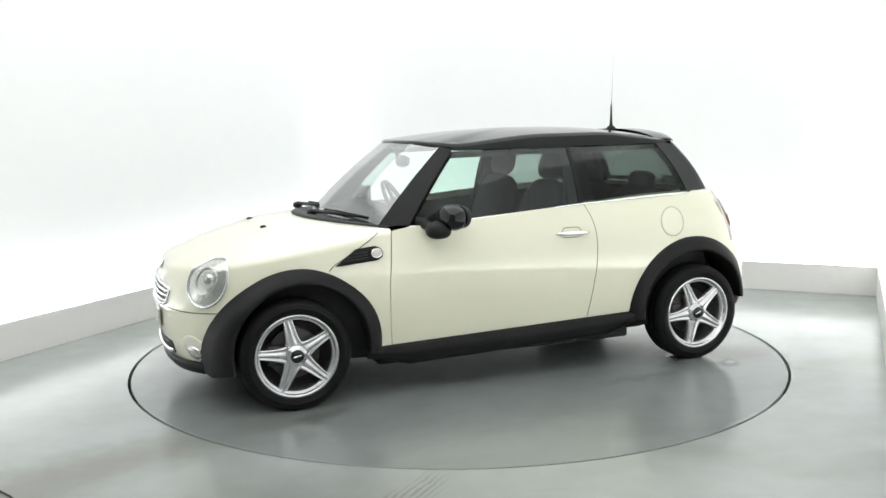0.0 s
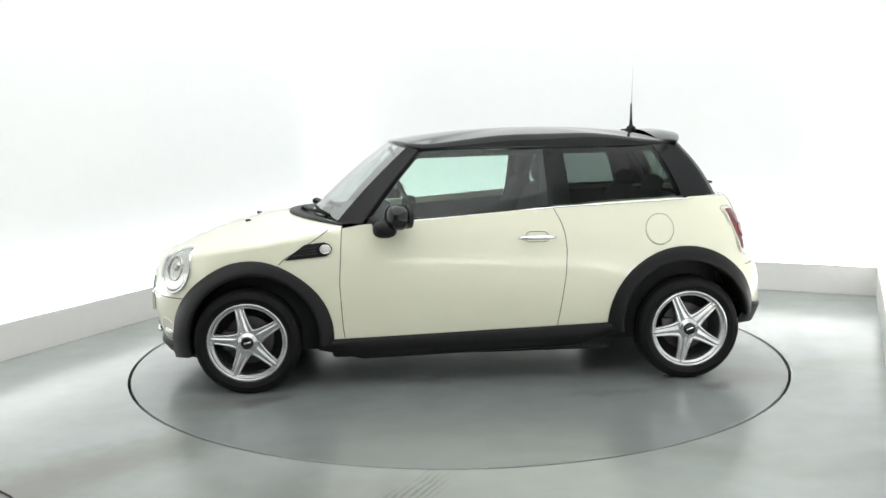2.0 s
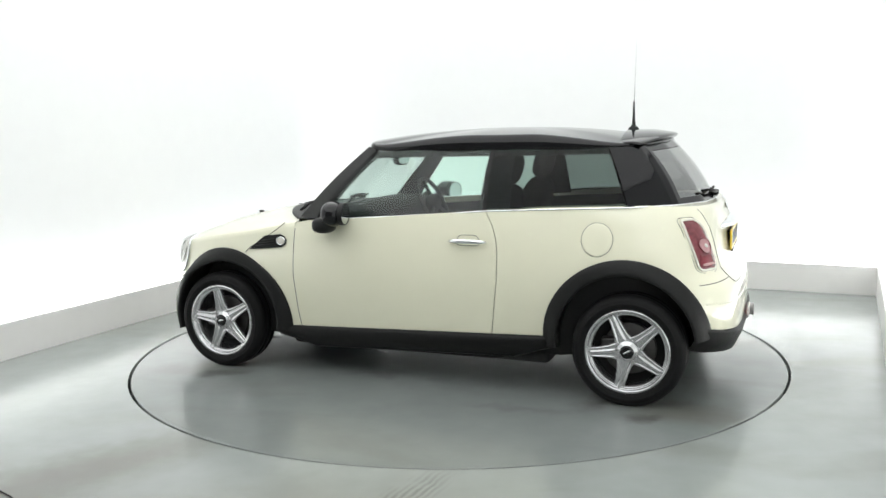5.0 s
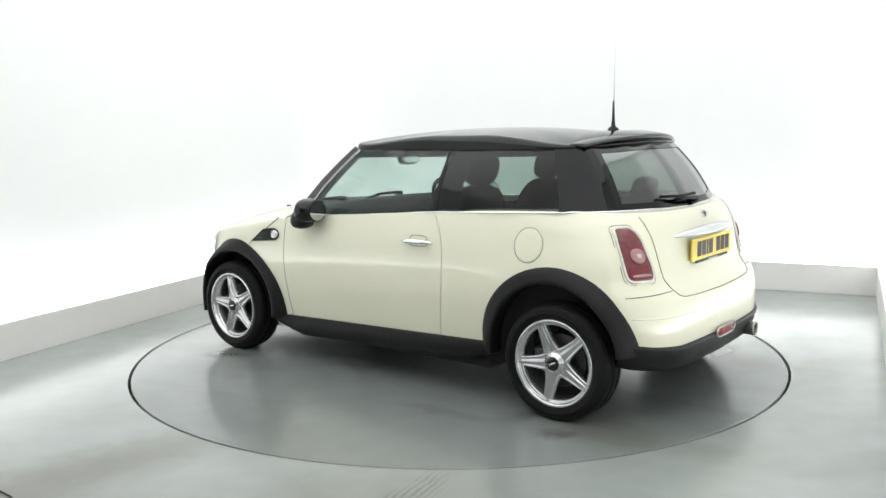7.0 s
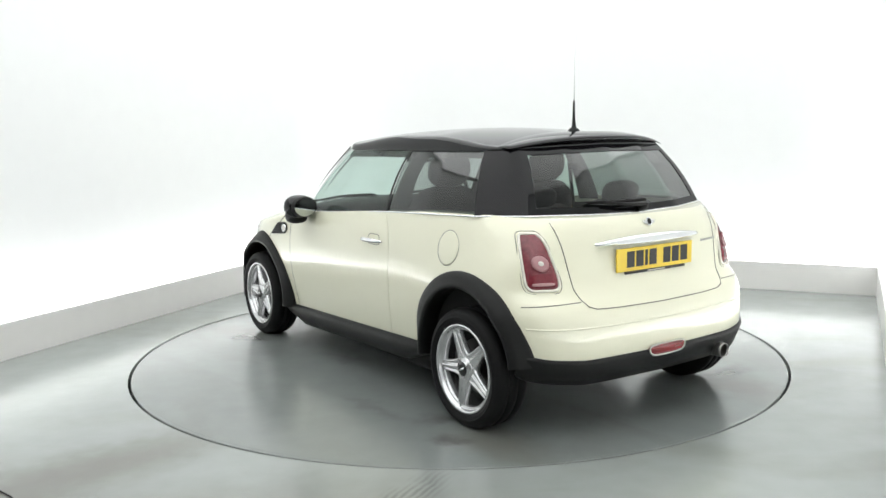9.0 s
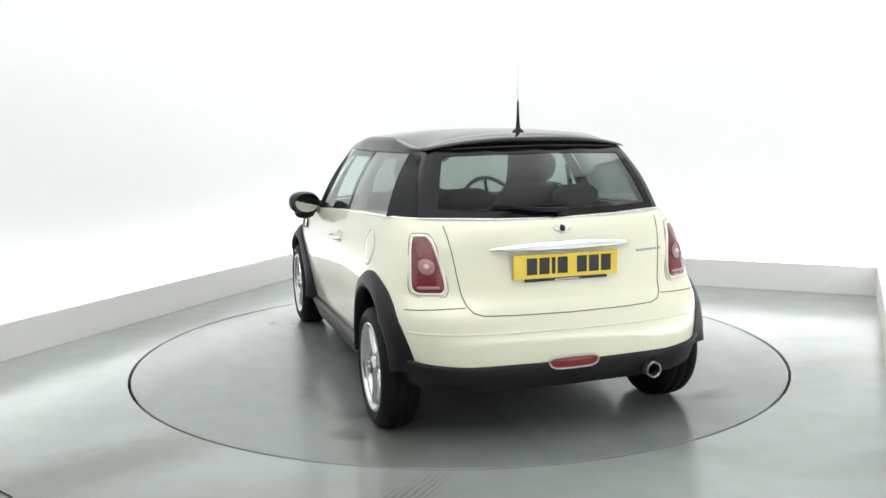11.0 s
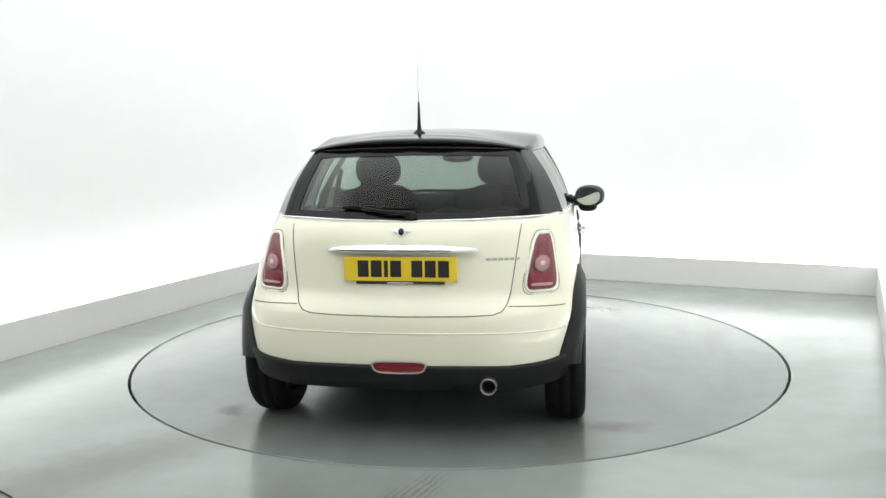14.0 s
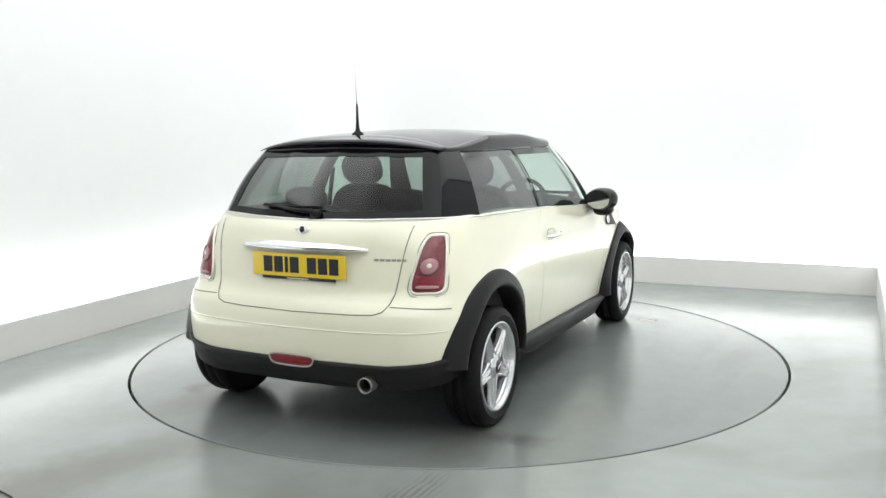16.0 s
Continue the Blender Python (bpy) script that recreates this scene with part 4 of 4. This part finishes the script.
    for w in (0.022, 0.024, 0.024, 0.021, 0.018, 0.021):
        box(bm, -1.6655 - 0.003, -1.6655 + 0.03, y - w, y, 0.843, 0.855, bevel=0.002)
        y -= w + 0.004
    for v in bm.verts:
        v.co.x += tail_x(v.co.y, 0.856) + 1.6655
    part("model_script", bm, M_SCRIPT, car, "small chrome bars for a model name", smooth=False)
    # fog lamp in the valance
    def valance(y, z, lift):
        return Vector((tail_x(min(abs(y), 0.7), 0.38) - 0.012 - lift, y, z))
    outline = rounded([(0.130, 0.402), (0.0, 0.404), (-0.130, 0.402), (-0.112, 0.352), (0.0, 0.349), (0.112, 0.352)], 0.42, 5)
    bm = bmesh.new()
    tube(bm, [valance(a, b, 0.004) for a, b in outline], 0.0045, seg=8, closed=True)
    fog = part("rear_fog_lamp", bm, M_FOGRIM, car, "chrome-rimmed red rear fog lamp")
    bm = bmesh.new()
    slab(bm, outline, valance, 0.004, dome=0.004)
    part("lens", bm, M_FOG, fog, "red lens")
    bm = bmesh.new()
    for z in (0.36, 0.376, 0.392):
        tube(bm, [valance(t * 0.100, z, 0.006) for t in (-1, 0, 1)], 0.0018, seg=5)
    part("lens_rib", bm, M_RED, fog)
    # bumper crease
    bm = bmesh.new()
    tube(bm, [TAILF(0.74 * k / 24, 0.528 + 0.014 * (k / 24) ** 2, -0.001) for k in range(-24, 25)], 0.0042, seg=6)
    part("bumper_crease", bm, M_CREAM, rear_bumper)
    # exhaust
    bm = bmesh.new()
    lathe(bm, [(0.036, 0.25), (0.037, -0.02), (0.0375, -0.03), (0.033, -0.032), (0.030, -0.02), (0.029, 0.2)], seg=28, axis="x")
    bmesh.ops.transform(bm, matrix=pose(-1.765, -0.405, 0.300), verts=bm.verts[:])
    pipe = part("exhaust_tip", bm, M_TIP, car, "dull metal exhaust tip")
    bm = bmesh.new()
    lathe(bm, [(0.001, 0.06), (0.031, 0.06)], seg=20, axis="x")
    bmesh.ops.transform(bm, matrix=pose(-1.765, -0.405, 0.300), verts=bm.verts[:])
    part("pipe_bore", bm, M_DARK, pipe)
    bm = bmesh.new()
    blob(bm, -1.40, -0.2, 0.345, 0.16, 0.34, 0.055, power=4)
    part("silencer", bm, M_DARK, car, "dark exhaust silencer")
    # spoiler
    bm = bmesh.new()
    rows = []
    for k in range(-18, 19):
        t = k / 18
        y = 0.535 * t
        full = (1 - abs(t) ** 2.6)
        xe = -1.236 - 0.124 * (1 - abs(t) ** 2.2)
        xa = -1.10 - 0.03 * abs(t)
        low = 1.343 - 0.010 * t * t
        top = low + 0.012 + 0.040 * full
        rows.append([(xa, y, low + 0.006 + 0.060 * full), (xa * 0.5 + xe * 0.5, y, low + 0.010 + 0.055 * full), (xe + 0.02, y, top - 0.004), (xe + 0.002, y, top - 0.012), (xe, y, top - 0.018),
                     (xe + 0.012, y, low + 0.020 * full), (xe + 0.035, y, low + 0.004), (xe + 0.05, y, low - 0.004), (xa - 0.03, y * 0.97, low - 0.006)])
    vs = grid(bm, rows)
    bm.faces.new(vs[0])
    bm.faces.new(vs[-1])
    part("roof_spoiler", bm, M_ROOF, car, "gloss black roof spoiler")
    # aerial
    bm = bmesh.new()
    lathe(bm, [(0.034, -0.012), (0.033, 0.006), (0.026, 0.018), (0.014, 0.026), (0.011, 0.036), (0.008, 0.07), (0.005, 0.165), (0.001, 0.166)], seg=18, axis="z")
    bmesh.ops.transform(bm, matrix=pose(-1.116, 0, 1.402), verts=bm.verts[:])
    aerial = part("aerial", bm, M_TRIM, car, "black aerial base with thin rod")
    bm = bmesh.new()
    tube(bm, [(-1.118, 0, 1.56), (-1.122, 0.002, 1.74), (-1.128, 0.004, 1.905)], [0.0016, 0.0011, 0.0009], seg=6)
    part("rod", bm, M_ALLOY, aerial, "thin grey rod")
    # rear wiper
    def on_glass(y, up, lift):
        p0 = Vector((-1.575 + 0.33 * y * y, y, 1.018))
        return p0 + Vector((0.23, 0, 0.33)).normalized() * up + Vector((-0.82, 0, 0.57)) * lift
    bm = bmesh.new()
    blob(bm, *on_glass(-0.03, 0.02, 0.018), 0.022, 0.028, 0.02, nu=16, nv=8)
    wiper = part("rear_wiper", bm, M_TRIM, car, "black rear wiper")
    bm = bmesh.new()
    tube(bm, [on_glass(-0.03, 0.02, 0.034), on_glass(0.10, 0.03, 0.034), on_glass(0.20, 0.045, 0.034)], [0.010, 0.008, 0.006], seg=8)
    part("arm", bm, M_TRIM, wiper)
    bm = bmesh.new()
    tube(bm, [on_glass(-0.06, 0.05, 0.026), on_glass(0.12, 0.045, 0.03), on_glass(0.30, 0.055, 0.026)], 0.008, seg=6)
    part("blade", bm, M_RUBBER, wiper)


build_rear_details()


def build_side_details(s):
    side = on_side(s)
    door = car_doors[0 if s > 0 else 1]
    # vent panel with the marker lamp
    outline = [(1.012, 0.738), (0.985, 0.758), (0.905, 0.818), (0.800, 0.830), (0.772, 0.818), (0.758, 0.798), (0.764, 0.775), (0.790, 0.758)]
    bm = bmesh.new()
    slab(bm, dense(outline, 0.02, closed=True)[:-1], side, 0.006)
    vent = part("side_vent", bm, M_TRIM, car, "black side vent with round marker lamp")
    bm = bmesh.new()
    ring = [(0.793 + 0.028 * math.cos(a), 0.793 + 0.022 * math.sin(a)) for a in (2 * math.pi * k / 20 for k in range(20))]
    slab(bm, ring, side, 0.012, dome=0.004)
    part("marker_lens", bm, M_WHITE, vent, "white marker lens")
    bm = bmesh.new()
    tube(bm, [side(a, b, 0.010) for a, b in ring], 0.004, seg=6, closed=True)
    part("marker_rim", bm, M_CHROME, vent)
    bm = bmesh.new()
    tube(bm, [side(a, b, 0.006) for a, b in dense(outline, 0.02, closed=True)[:-1]], 0.0025, seg=6, closed=True)
    part("vent_rim", bm, M_TRIM, vent)
    for k in range(3):
        bm = bmesh.new()
        tube(bm, [side(0.97 - 0.02 * k, 0.760 + 0.016 * k, 0.008), side(0.84, 0.775 + 0.014 * k, 0.008)], 0.003, seg=6)
        part("vent_slat", bm, M_INK, vent)
    seam(side, [(1.048, 0.715), (1.018, 0.745), (0.90, 0.813), (0.82, 0.865), (0.775, 0.900)], front_wings[0 if s > 0 else 1], 0.0026, name="bonnet_gap")
    # handle over its dish
    bm = bmesh.new()
    zz = 0.826
    xs = [-0.262 - 0.215 * k / 12 for k in range(13)]
    rows = []
    for k, x in enumerate(xs):
        t = abs(k / 6 - 1)
        h = 0.013 * (1 - 0.55 * t ** 4)
        l = 0.012 + 0.026 * (1 - t ** 4)
        c = Vector(side(x, zz, l))
        rows.append([c + Vector((0, s * h * 0.8 * math.cos(a), h * math.sin(a))) for a in (2 * math.pi * q / 10 for q in range(10))])
    vs = grid(bm, rows, closed=True)
    bm.faces.new(vs[0])
    bm.faces.new(vs[-1])
    handle = part("door_handle", bm, M_CHROME, door, "chrome door handle")
    dish = rounded([(-0.315, 0.862), (-0.425, 0.862), (-0.44, 0.805), (-0.30, 0.805)], 0.3, 4)
    bm = bmesh.new()
    tube(bm, [side(a, b, -0.0005) for a, b in dish], 0.0022, seg=6, closed=True)
    part("handle_dish_edge", bm, M_SEAM, door)
    # mirror
    c = Vector((0.40, s * 0.885, 0.968))
    bm = bmesh.new()
    blob(bm, c.x, c.y, c.z, 0.066, 0.098, 0.070, power=2.4, nu=28, nv=16, m=Euler((0, radians(-8), radians(s * 12))).to_matrix())
    mirror = part("door_mirror", bm, M_GLOSS, car, "gloss black door mirror")
    bm = bmesh.new()
    rot = Euler((0, 0, radians(s * 12))).to_matrix()
    pts = []
    for k in range(28):
        a = 2 * math.pi * k / 28
        pts.append((math.cos(a), math.sin(a)))
    rows = []
    for f, d in ((1.0, -0.045), (0.99, -0.066), (0.96, -0.071), (0.91, -0.071)):
        rows.append([c + rot @ Vector((d, 0.090 * f * p, 0.064 * f * q)) for p, q in pts])
    grid(bm, rows, closed=True)
    part("mirror_rim", bm, M_TRIM, mirror)
    bm = bmesh.new()
    vs = [bm.verts.new(c + rot @ Vector((-0.0695, 0.084 * p, 0.060 * q))) for p, q in pts]
    bm.faces.new(vs)
    part("mirror_pane", bm, M_MIRROR, mirror, "mirror pane", smooth=False)
    bm = bmesh.new()
    blob(bm, 0.468, s * 0.872, 0.902, 0.066, 0.066, 0.046, nu=18, nv=10)
    tube(bm, [(0.53, s * 0.745, 0.935), (0.49, s * 0.81, 0.915), (0.45, s * 0.87, 0.93)], [0.034, 0.026, 0.030], seg=10)
    part("mirror_foot", bm, M_TRIM, mirror)


for side in (1, -1):
    build_side_details(side)

bm = bmesh.new()
ring = [(-1.066 + 0.081 * math.cos(a), 0.856 + 0.086 * math.sin(a)) for a in (2 * math.pi * k / 40 for k in range(40))]
LEFT_SIDE = on_side(1)
tube(bm, [LEFT_SIDE(a, b, 0.0) for a, b in ring], 0.0014, seg=6, closed=True)
fuel_flap = part("fuel_flap_gap", bm, M_SEAM, car, "round gap of the fuel flap")
bm = bmesh.new()
slab(bm, [(-1.066 + (a + 1.066) * 0.965, 0.856 + (b - 0.856) * 0.965) for a, b in ring], LEFT_SIDE, 0.002, dome=0.002)
part("fuel_flap", bm, M_CREAM, fuel_flap, "cream fuel flap")


def build_front_details():
    skin = front_skin
    for s in (1, -1):
        c, n, _, _ = skin.find_nearest(Vector((1.63, s * 0.60, 0.675)))
        if n.x < 0:
            n = -n
        n = (n + Vector((0.25, 0, 0.1))).normalized()
        c = c + n * -0.006
        up = Vector((-0.85, -s * 0.10, 0.75))
        up = (up - n * up.dot(n)).normalized()
        across = up.cross(n)

        def at(r, a, out):
            q = c + across * (0.112 * r * math.cos(a)) + up * (0.141 * r * math.sin(a))
            hit = skin.ray_cast(q + n * 0.3, -n)[0]
            rise = min(max((hit - q).dot(n), -0.06), 0.06) if hit else 0.0
            return q + n * (rise + out)
        angles = [2 * math.pi * k / 36 for k in range(36)]
        bm = bmesh.new()
        tube(bm, [at(1.0, a, 0.007) for a in angles], 0.0075, seg=10, closed=True)
        lamp = part("headlamp", bm, M_CHROME, car, "oval chrome-rimmed headlamp")
        bm = bmesh.new()
        grid(bm, [[at(r, a, o) for a in angles] for r, o in ((1.0, -0.004), (0.98, 0.004), (0.85, 0.007), (0.62, 0.004), (0.55, 0.006), (0.3, 0.004), (0.01, 0.004))], closed=True)
        part("reflector", bm, M_LAMP, lamp, "silver reflector")
        bm = bmesh.new()
        blob(bm, *at(0.12, 1.5708, -0.018), 0.036, 0.036, 0.036, power=2, nu=20, nv=12)
        part("projector", bm, M_LAMP, lamp, "round projector lens")
        bm = bmesh.new()
        tube(bm, [at(0.52, a, 0.008) for a in angles], 0.0045, seg=6, closed=True)
        part("projector_ring", bm, M_LAMP, lamp)
        bm = bmesh.new()
        grid(bm, [[at(r, a, o) for a in angles] for r, o in ((0.99, 0.009), (0.85, 0.016), (0.6, 0.022), (0.3, 0.025), (0.01, 0.026))], closed=True)
        ob = part("lens", bm, M_LENS, lamp, "clear lens")
        ob.visible_shadow = False
        # fog lamp
        y0, z0 = s * 0.525, 0.318
        bm = bmesh.new()
        ring = [(y0 + 0.055 * math.cos(a), z0 + 0.068 * math.sin(a)) for a in angles]
        slab(bm, ring, on_nose, 0.004)
        fog = part("front_fog_lamp", bm, M_RIM, car, "round front fog lamp in pale surround")
        bm = bmesh.new()
        slab(bm, [(y0 + 0.033 * math.cos(a), z0 - 0.022 + 0.036 * math.sin(a)) for a in angles], on_nose, 0.012, dome=0.014)
        part("lens", bm, M_LAMP, fog, "pale round lens")
        seam(on_nose, [(s * 0.36, 0.517), (s * 0.55, 0.511), (s * 0.68, 0.515)], front_bumper, 0.003, name="bumper_gap")
        bm = bmesh.new()
        top = skin.ray_cast(Vector((1.285, s * 0.25, 2.0)), Vector((0, 0, -1)))[0]
        blob(bm, top.x, top.y, top.z + 0.003, 0.018, 0.013, 0.008, nu=12, nv=6)
        part("washer_jet", bm, M_TRIM, car, "small black washer jet")
    # grille: dark mouth with chrome rim and bars
    mouth = rounded([(0.40, 0.628), (-0.40, 0.628), (-0.34, 0.521), (0.34, 0.521)], 0.2, 4)
    bm = bmesh.new()
    slab(bm, dense(mouth, 0.04, closed=True)[:-1], on_nose, 0.003)
    grille = part("grille", bm, M_INK, car, "dark grille with chrome bars")
    bm = bmesh.new()
    tube(bm, [on_nose(a, b, 0.004) for a, b in dense(mouth, 0.04, closed=True)[:-1]], 0.009, seg=8, closed=True)
    part("grille_rim", bm, M_CHROME, grille)
    for z, w in ((0.547, 0.345), (0.575, 0.365), (0.602, 0.385)):
        bm = bmesh.new()
        tube(bm, [on_nose(w * k / 8, z, 0.008) for k in range(-8, 9)], 0.0075, seg=8)
        part("grille_bar", bm, M_CHROME, grille)
    low = rounded([(0.37, 0.335), (-0.37, 0.335), (-0.35, 0.25), (0.35, 0.25)], 0.15, 3)
    bm = bmesh.new()
    slab(bm, dense(low, 0.04, closed=True)[:-1], on_nose, 0.003)
    intake = part("lower_intake", bm, M_INK, car, "black lower air intake with chrome bar")
    bm = bmesh.new()
    tube(bm, [on_nose(0.355 * k / 8, 0.28, 0.012) for k in range(-8, 9)], 0.012, seg=8)
    part("intake_bar", bm, M_CHROME, intake)
    bm = bmesh.new()
    box(bm, 1.862, 1.876, -0.26, 0.26, 0.378, 0.489, bevel=0.002)
    part("front_plate", bm, M_WHITE, car, "white front number plate", smooth=False)
    bm = bmesh.new()
    slab(bm, [(0.03 * math.cos(a), 0.695 + 0.022 * math.sin(a)) for a in (2 * math.pi * k / 20 for k in range(20))], on_nose, 0.008, dome=0.003)
    badge = part("bonnet_badge", bm, M_GLOSS, car, "round black and chrome badge")
    bm = bmesh.new()
    tube(bm, [on_nose(0.03 * math.cos(a), 0.695 + 0.022 * math.sin(a), 0.007) for a in (2 * math.pi * k / 20 for k in range(20))], 0.004, seg=6, closed=True)
    part("badge_ring", bm, M_CHROME, badge)
    # scuttle and wipers
    bm = bmesh.new()
    rows = []
    for k in range(-16, 17):
        q = k / 16
        edge = Vector((0.70 + 0.35 * (1 - abs(q) ** 2.0), 0.738 * q, 0.915 + 0.026 * (1 - q * q)))
        inner = Vector((edge.x - 0.17 + 0.08 * abs(q), edge.y * 0.97, edge.z - 0.004))
        rows.append([edge + Vector((0.012, 0, -0.012)), edge + Vector((0.008, 0, 0.006)), edge.lerp(inner, 0.4) + Vector((0, 0, 0.006)), inner + Vector((0, 0, -0.004))])
    grid(bm, rows)
    part("scuttle", bm, M_TRIM, car, "black plastic scuttle panel")
    for y0, y1, x0 in ((0.06, 0.60, 0.93), (-0.50, 0.03, 0.90)):
        bm = bmesh.new()
        blob(bm, x0 + 0.03, y0 - 0.02, 0.948, 0.03, 0.03, 0.02, nu=14, nv=8)
        wiper = part("front_wiper", bm, M_TRIM, car, "black windscreen wiper")
        bm = bmesh.new()
        tube(bm, [(x0 + 0.03, y0 - 0.02, 0.960), (x0 - 0.03, (y0 + y1) / 2, 0.968), (x0 - 0.13, y1 - 0.08, 0.960)], [0.012, 0.010, 0.007], seg=8)
        part("arm", bm, M_TRIM, wiper)
        bm = bmesh.new()
        tube(bm, [(x0 - 0.04, y0 + 0.02, 0.966), (x0 - 0.065, (y0 + y1) / 2, 0.974), (x0 - 0.155, y1, 0.958)], 0.008, seg=6)
        part("blade", bm, M_RUBBER, wiper)


build_front_details()


# ---- cabin ----
def build_cabin():
    bm = bmesh.new()
    rows = []
    for k in range(-10, 11):
        y = 0.70 * k / 10
        drop = 0.03 * abs(k / 10) ** 4
        rows.append([(0.80, y * 0.95, 0.935 - drop), (0.62, y, 0.975 - drop), (0.50, y, 0.975 - drop), (0.42, y, 0.93 - drop), (0.40, y, 0.80), (0.46, y, 0.62), (0.60, y, 0.45)])
    grid(bm, rows)
    part("dashboard", bm, M_CABIN, car, "dark grey dashboard")
    bm = bmesh.new()
    m = pose(0.30, -0.36, 0.925, 0, -64, 0)
    tube(bm, [m @ Vector((0.178 * math.cos(a), 0.178 * math.sin(a), 0)) for a in (2 * math.pi * k / 32 for k in range(32))], 0.014, seg=8, closed=True)
    wheel = part("steering_wheel", bm, M_CABIN, car, "dark steering wheel")
    bm = bmesh.new()
    blob(bm, *(m @ Vector((0, 0, 0))), 0.05, 0.06, 0.06, nu=16, nv=8)
    for a in (0.0, 2.2, -2.2):
        tube(bm, [m @ Vector((0.03 * math.cos(a), 0.03 * math.sin(a), 0)), m @ Vector((0.17 * math.cos(a), 0.17 * math.sin(a), 0))], 0.013, seg=6)
    part("wheel_boss", bm, M_CABIN, wheel)
    bm = bmesh.new()
    blob(bm, 0.375, 0.0, 1.235, 0.022, 0.105, 0.038, nu=24, nv=10)
    mirror = part("inner_mirror", bm, M_CABIN, car, "dark rear-view mirror")
    bm = bmesh.new()
    tube(bm, [(0.385, 0, 1.25), (0.43, 0, 1.32)], 0.012, seg=8)
    part("stalk", bm, M_CABIN, mirror)
    bm = bmesh.new()
    blob(bm, 0.353, 0.0, 1.235, 0.003, 0.092, 0.028, power=2.6, nu=20, nv=8)
    part("mirror_pane", bm, M_MIRROR, mirror)
    lean = Euler((0, radians(-16), 0)).to_matrix()
    for s in (1, -1):
        y = s * 0.36
        bm = bmesh.new()
        blob(bm, -0.10, y, 0.52, 0.27, 0.245, 0.09, power=3.6)
        seat = part("front_seat", bm, M_CLOTH, car, "dark cloth front seat")
        bm = bmesh.new()
        blob(bm, -0.385, y, 0.80, 0.085, 0.25, 0.32, power=3.2, m=lean)
        part("backrest", bm, M_CLOTH, seat)
        bm = bmesh.new()
        for q in (0.07, -0.07):
            tube(bm, [(-0.46, y + q, 1.05), (-0.475, y + q, 1.18)], 0.007, seg=6)
        part("headrest_post", bm, M_STEEL, seat)
        bm = bmesh.new()
        blob(bm, -0.482, y, 1.197, 0.055, 0.135, 0.095, power=2.7, m=lean)
        part("headrest", bm, M_CLOTH, seat)
    bm = bmesh.new()
    blob(bm, -0.86, 0, 0.55, 0.22, 0.60, 0.09, power=4)
    bench = part("rear_bench", bm, M_CLOTH, car, "dark cloth rear bench")
    for s in (1, -1):
        y = s * 0.30
        bm = bmesh.new()
        blob(bm, -1.10, y, 0.78, 0.075, 0.30, 0.27, power=4, m=lean)
        part("backrest", bm, M_CLOTH, bench)
        bm = bmesh.new()
        blob(bm, -1.165, s * 0.30, 1.075, 0.045, 0.125, 0.062, power=2.8, m=lean)
        part("headrest", bm, M_CLOTH, bench)
    bm = bmesh.new()
    box(bm, -1.50, -1.14, -0.60, 0.60, 0.945, 0.965, bevel=0.006)
    part("parcel_shelf", bm, M_CABIN, car, "dark parcel shelf")
    # seat belts on the door posts
    for s in (1, -1):
        bm = bmesh.new()
        tube(bm, [(-0.43, s * 0.60, 1.20), (-0.40, s * 0.66, 0.95), (-0.35, s * 0.66, 0.60)], 0.016, seg=4)
        part("seat_belt", bm, M_CLOTH, car)


build_cabin()


def motions():
    steps = [(float(t), turn_at(t)) for t in range(17)]
    walk(car, [(t, pose(0, 0, 0, 0, 0, a) @ pose(CAR_X, CAR_Y, 0)) for t, a in steps])
    walk(turntable, [(t, pose(0, 0, 0, 0, 0, a)) for t, a in steps])


motions()
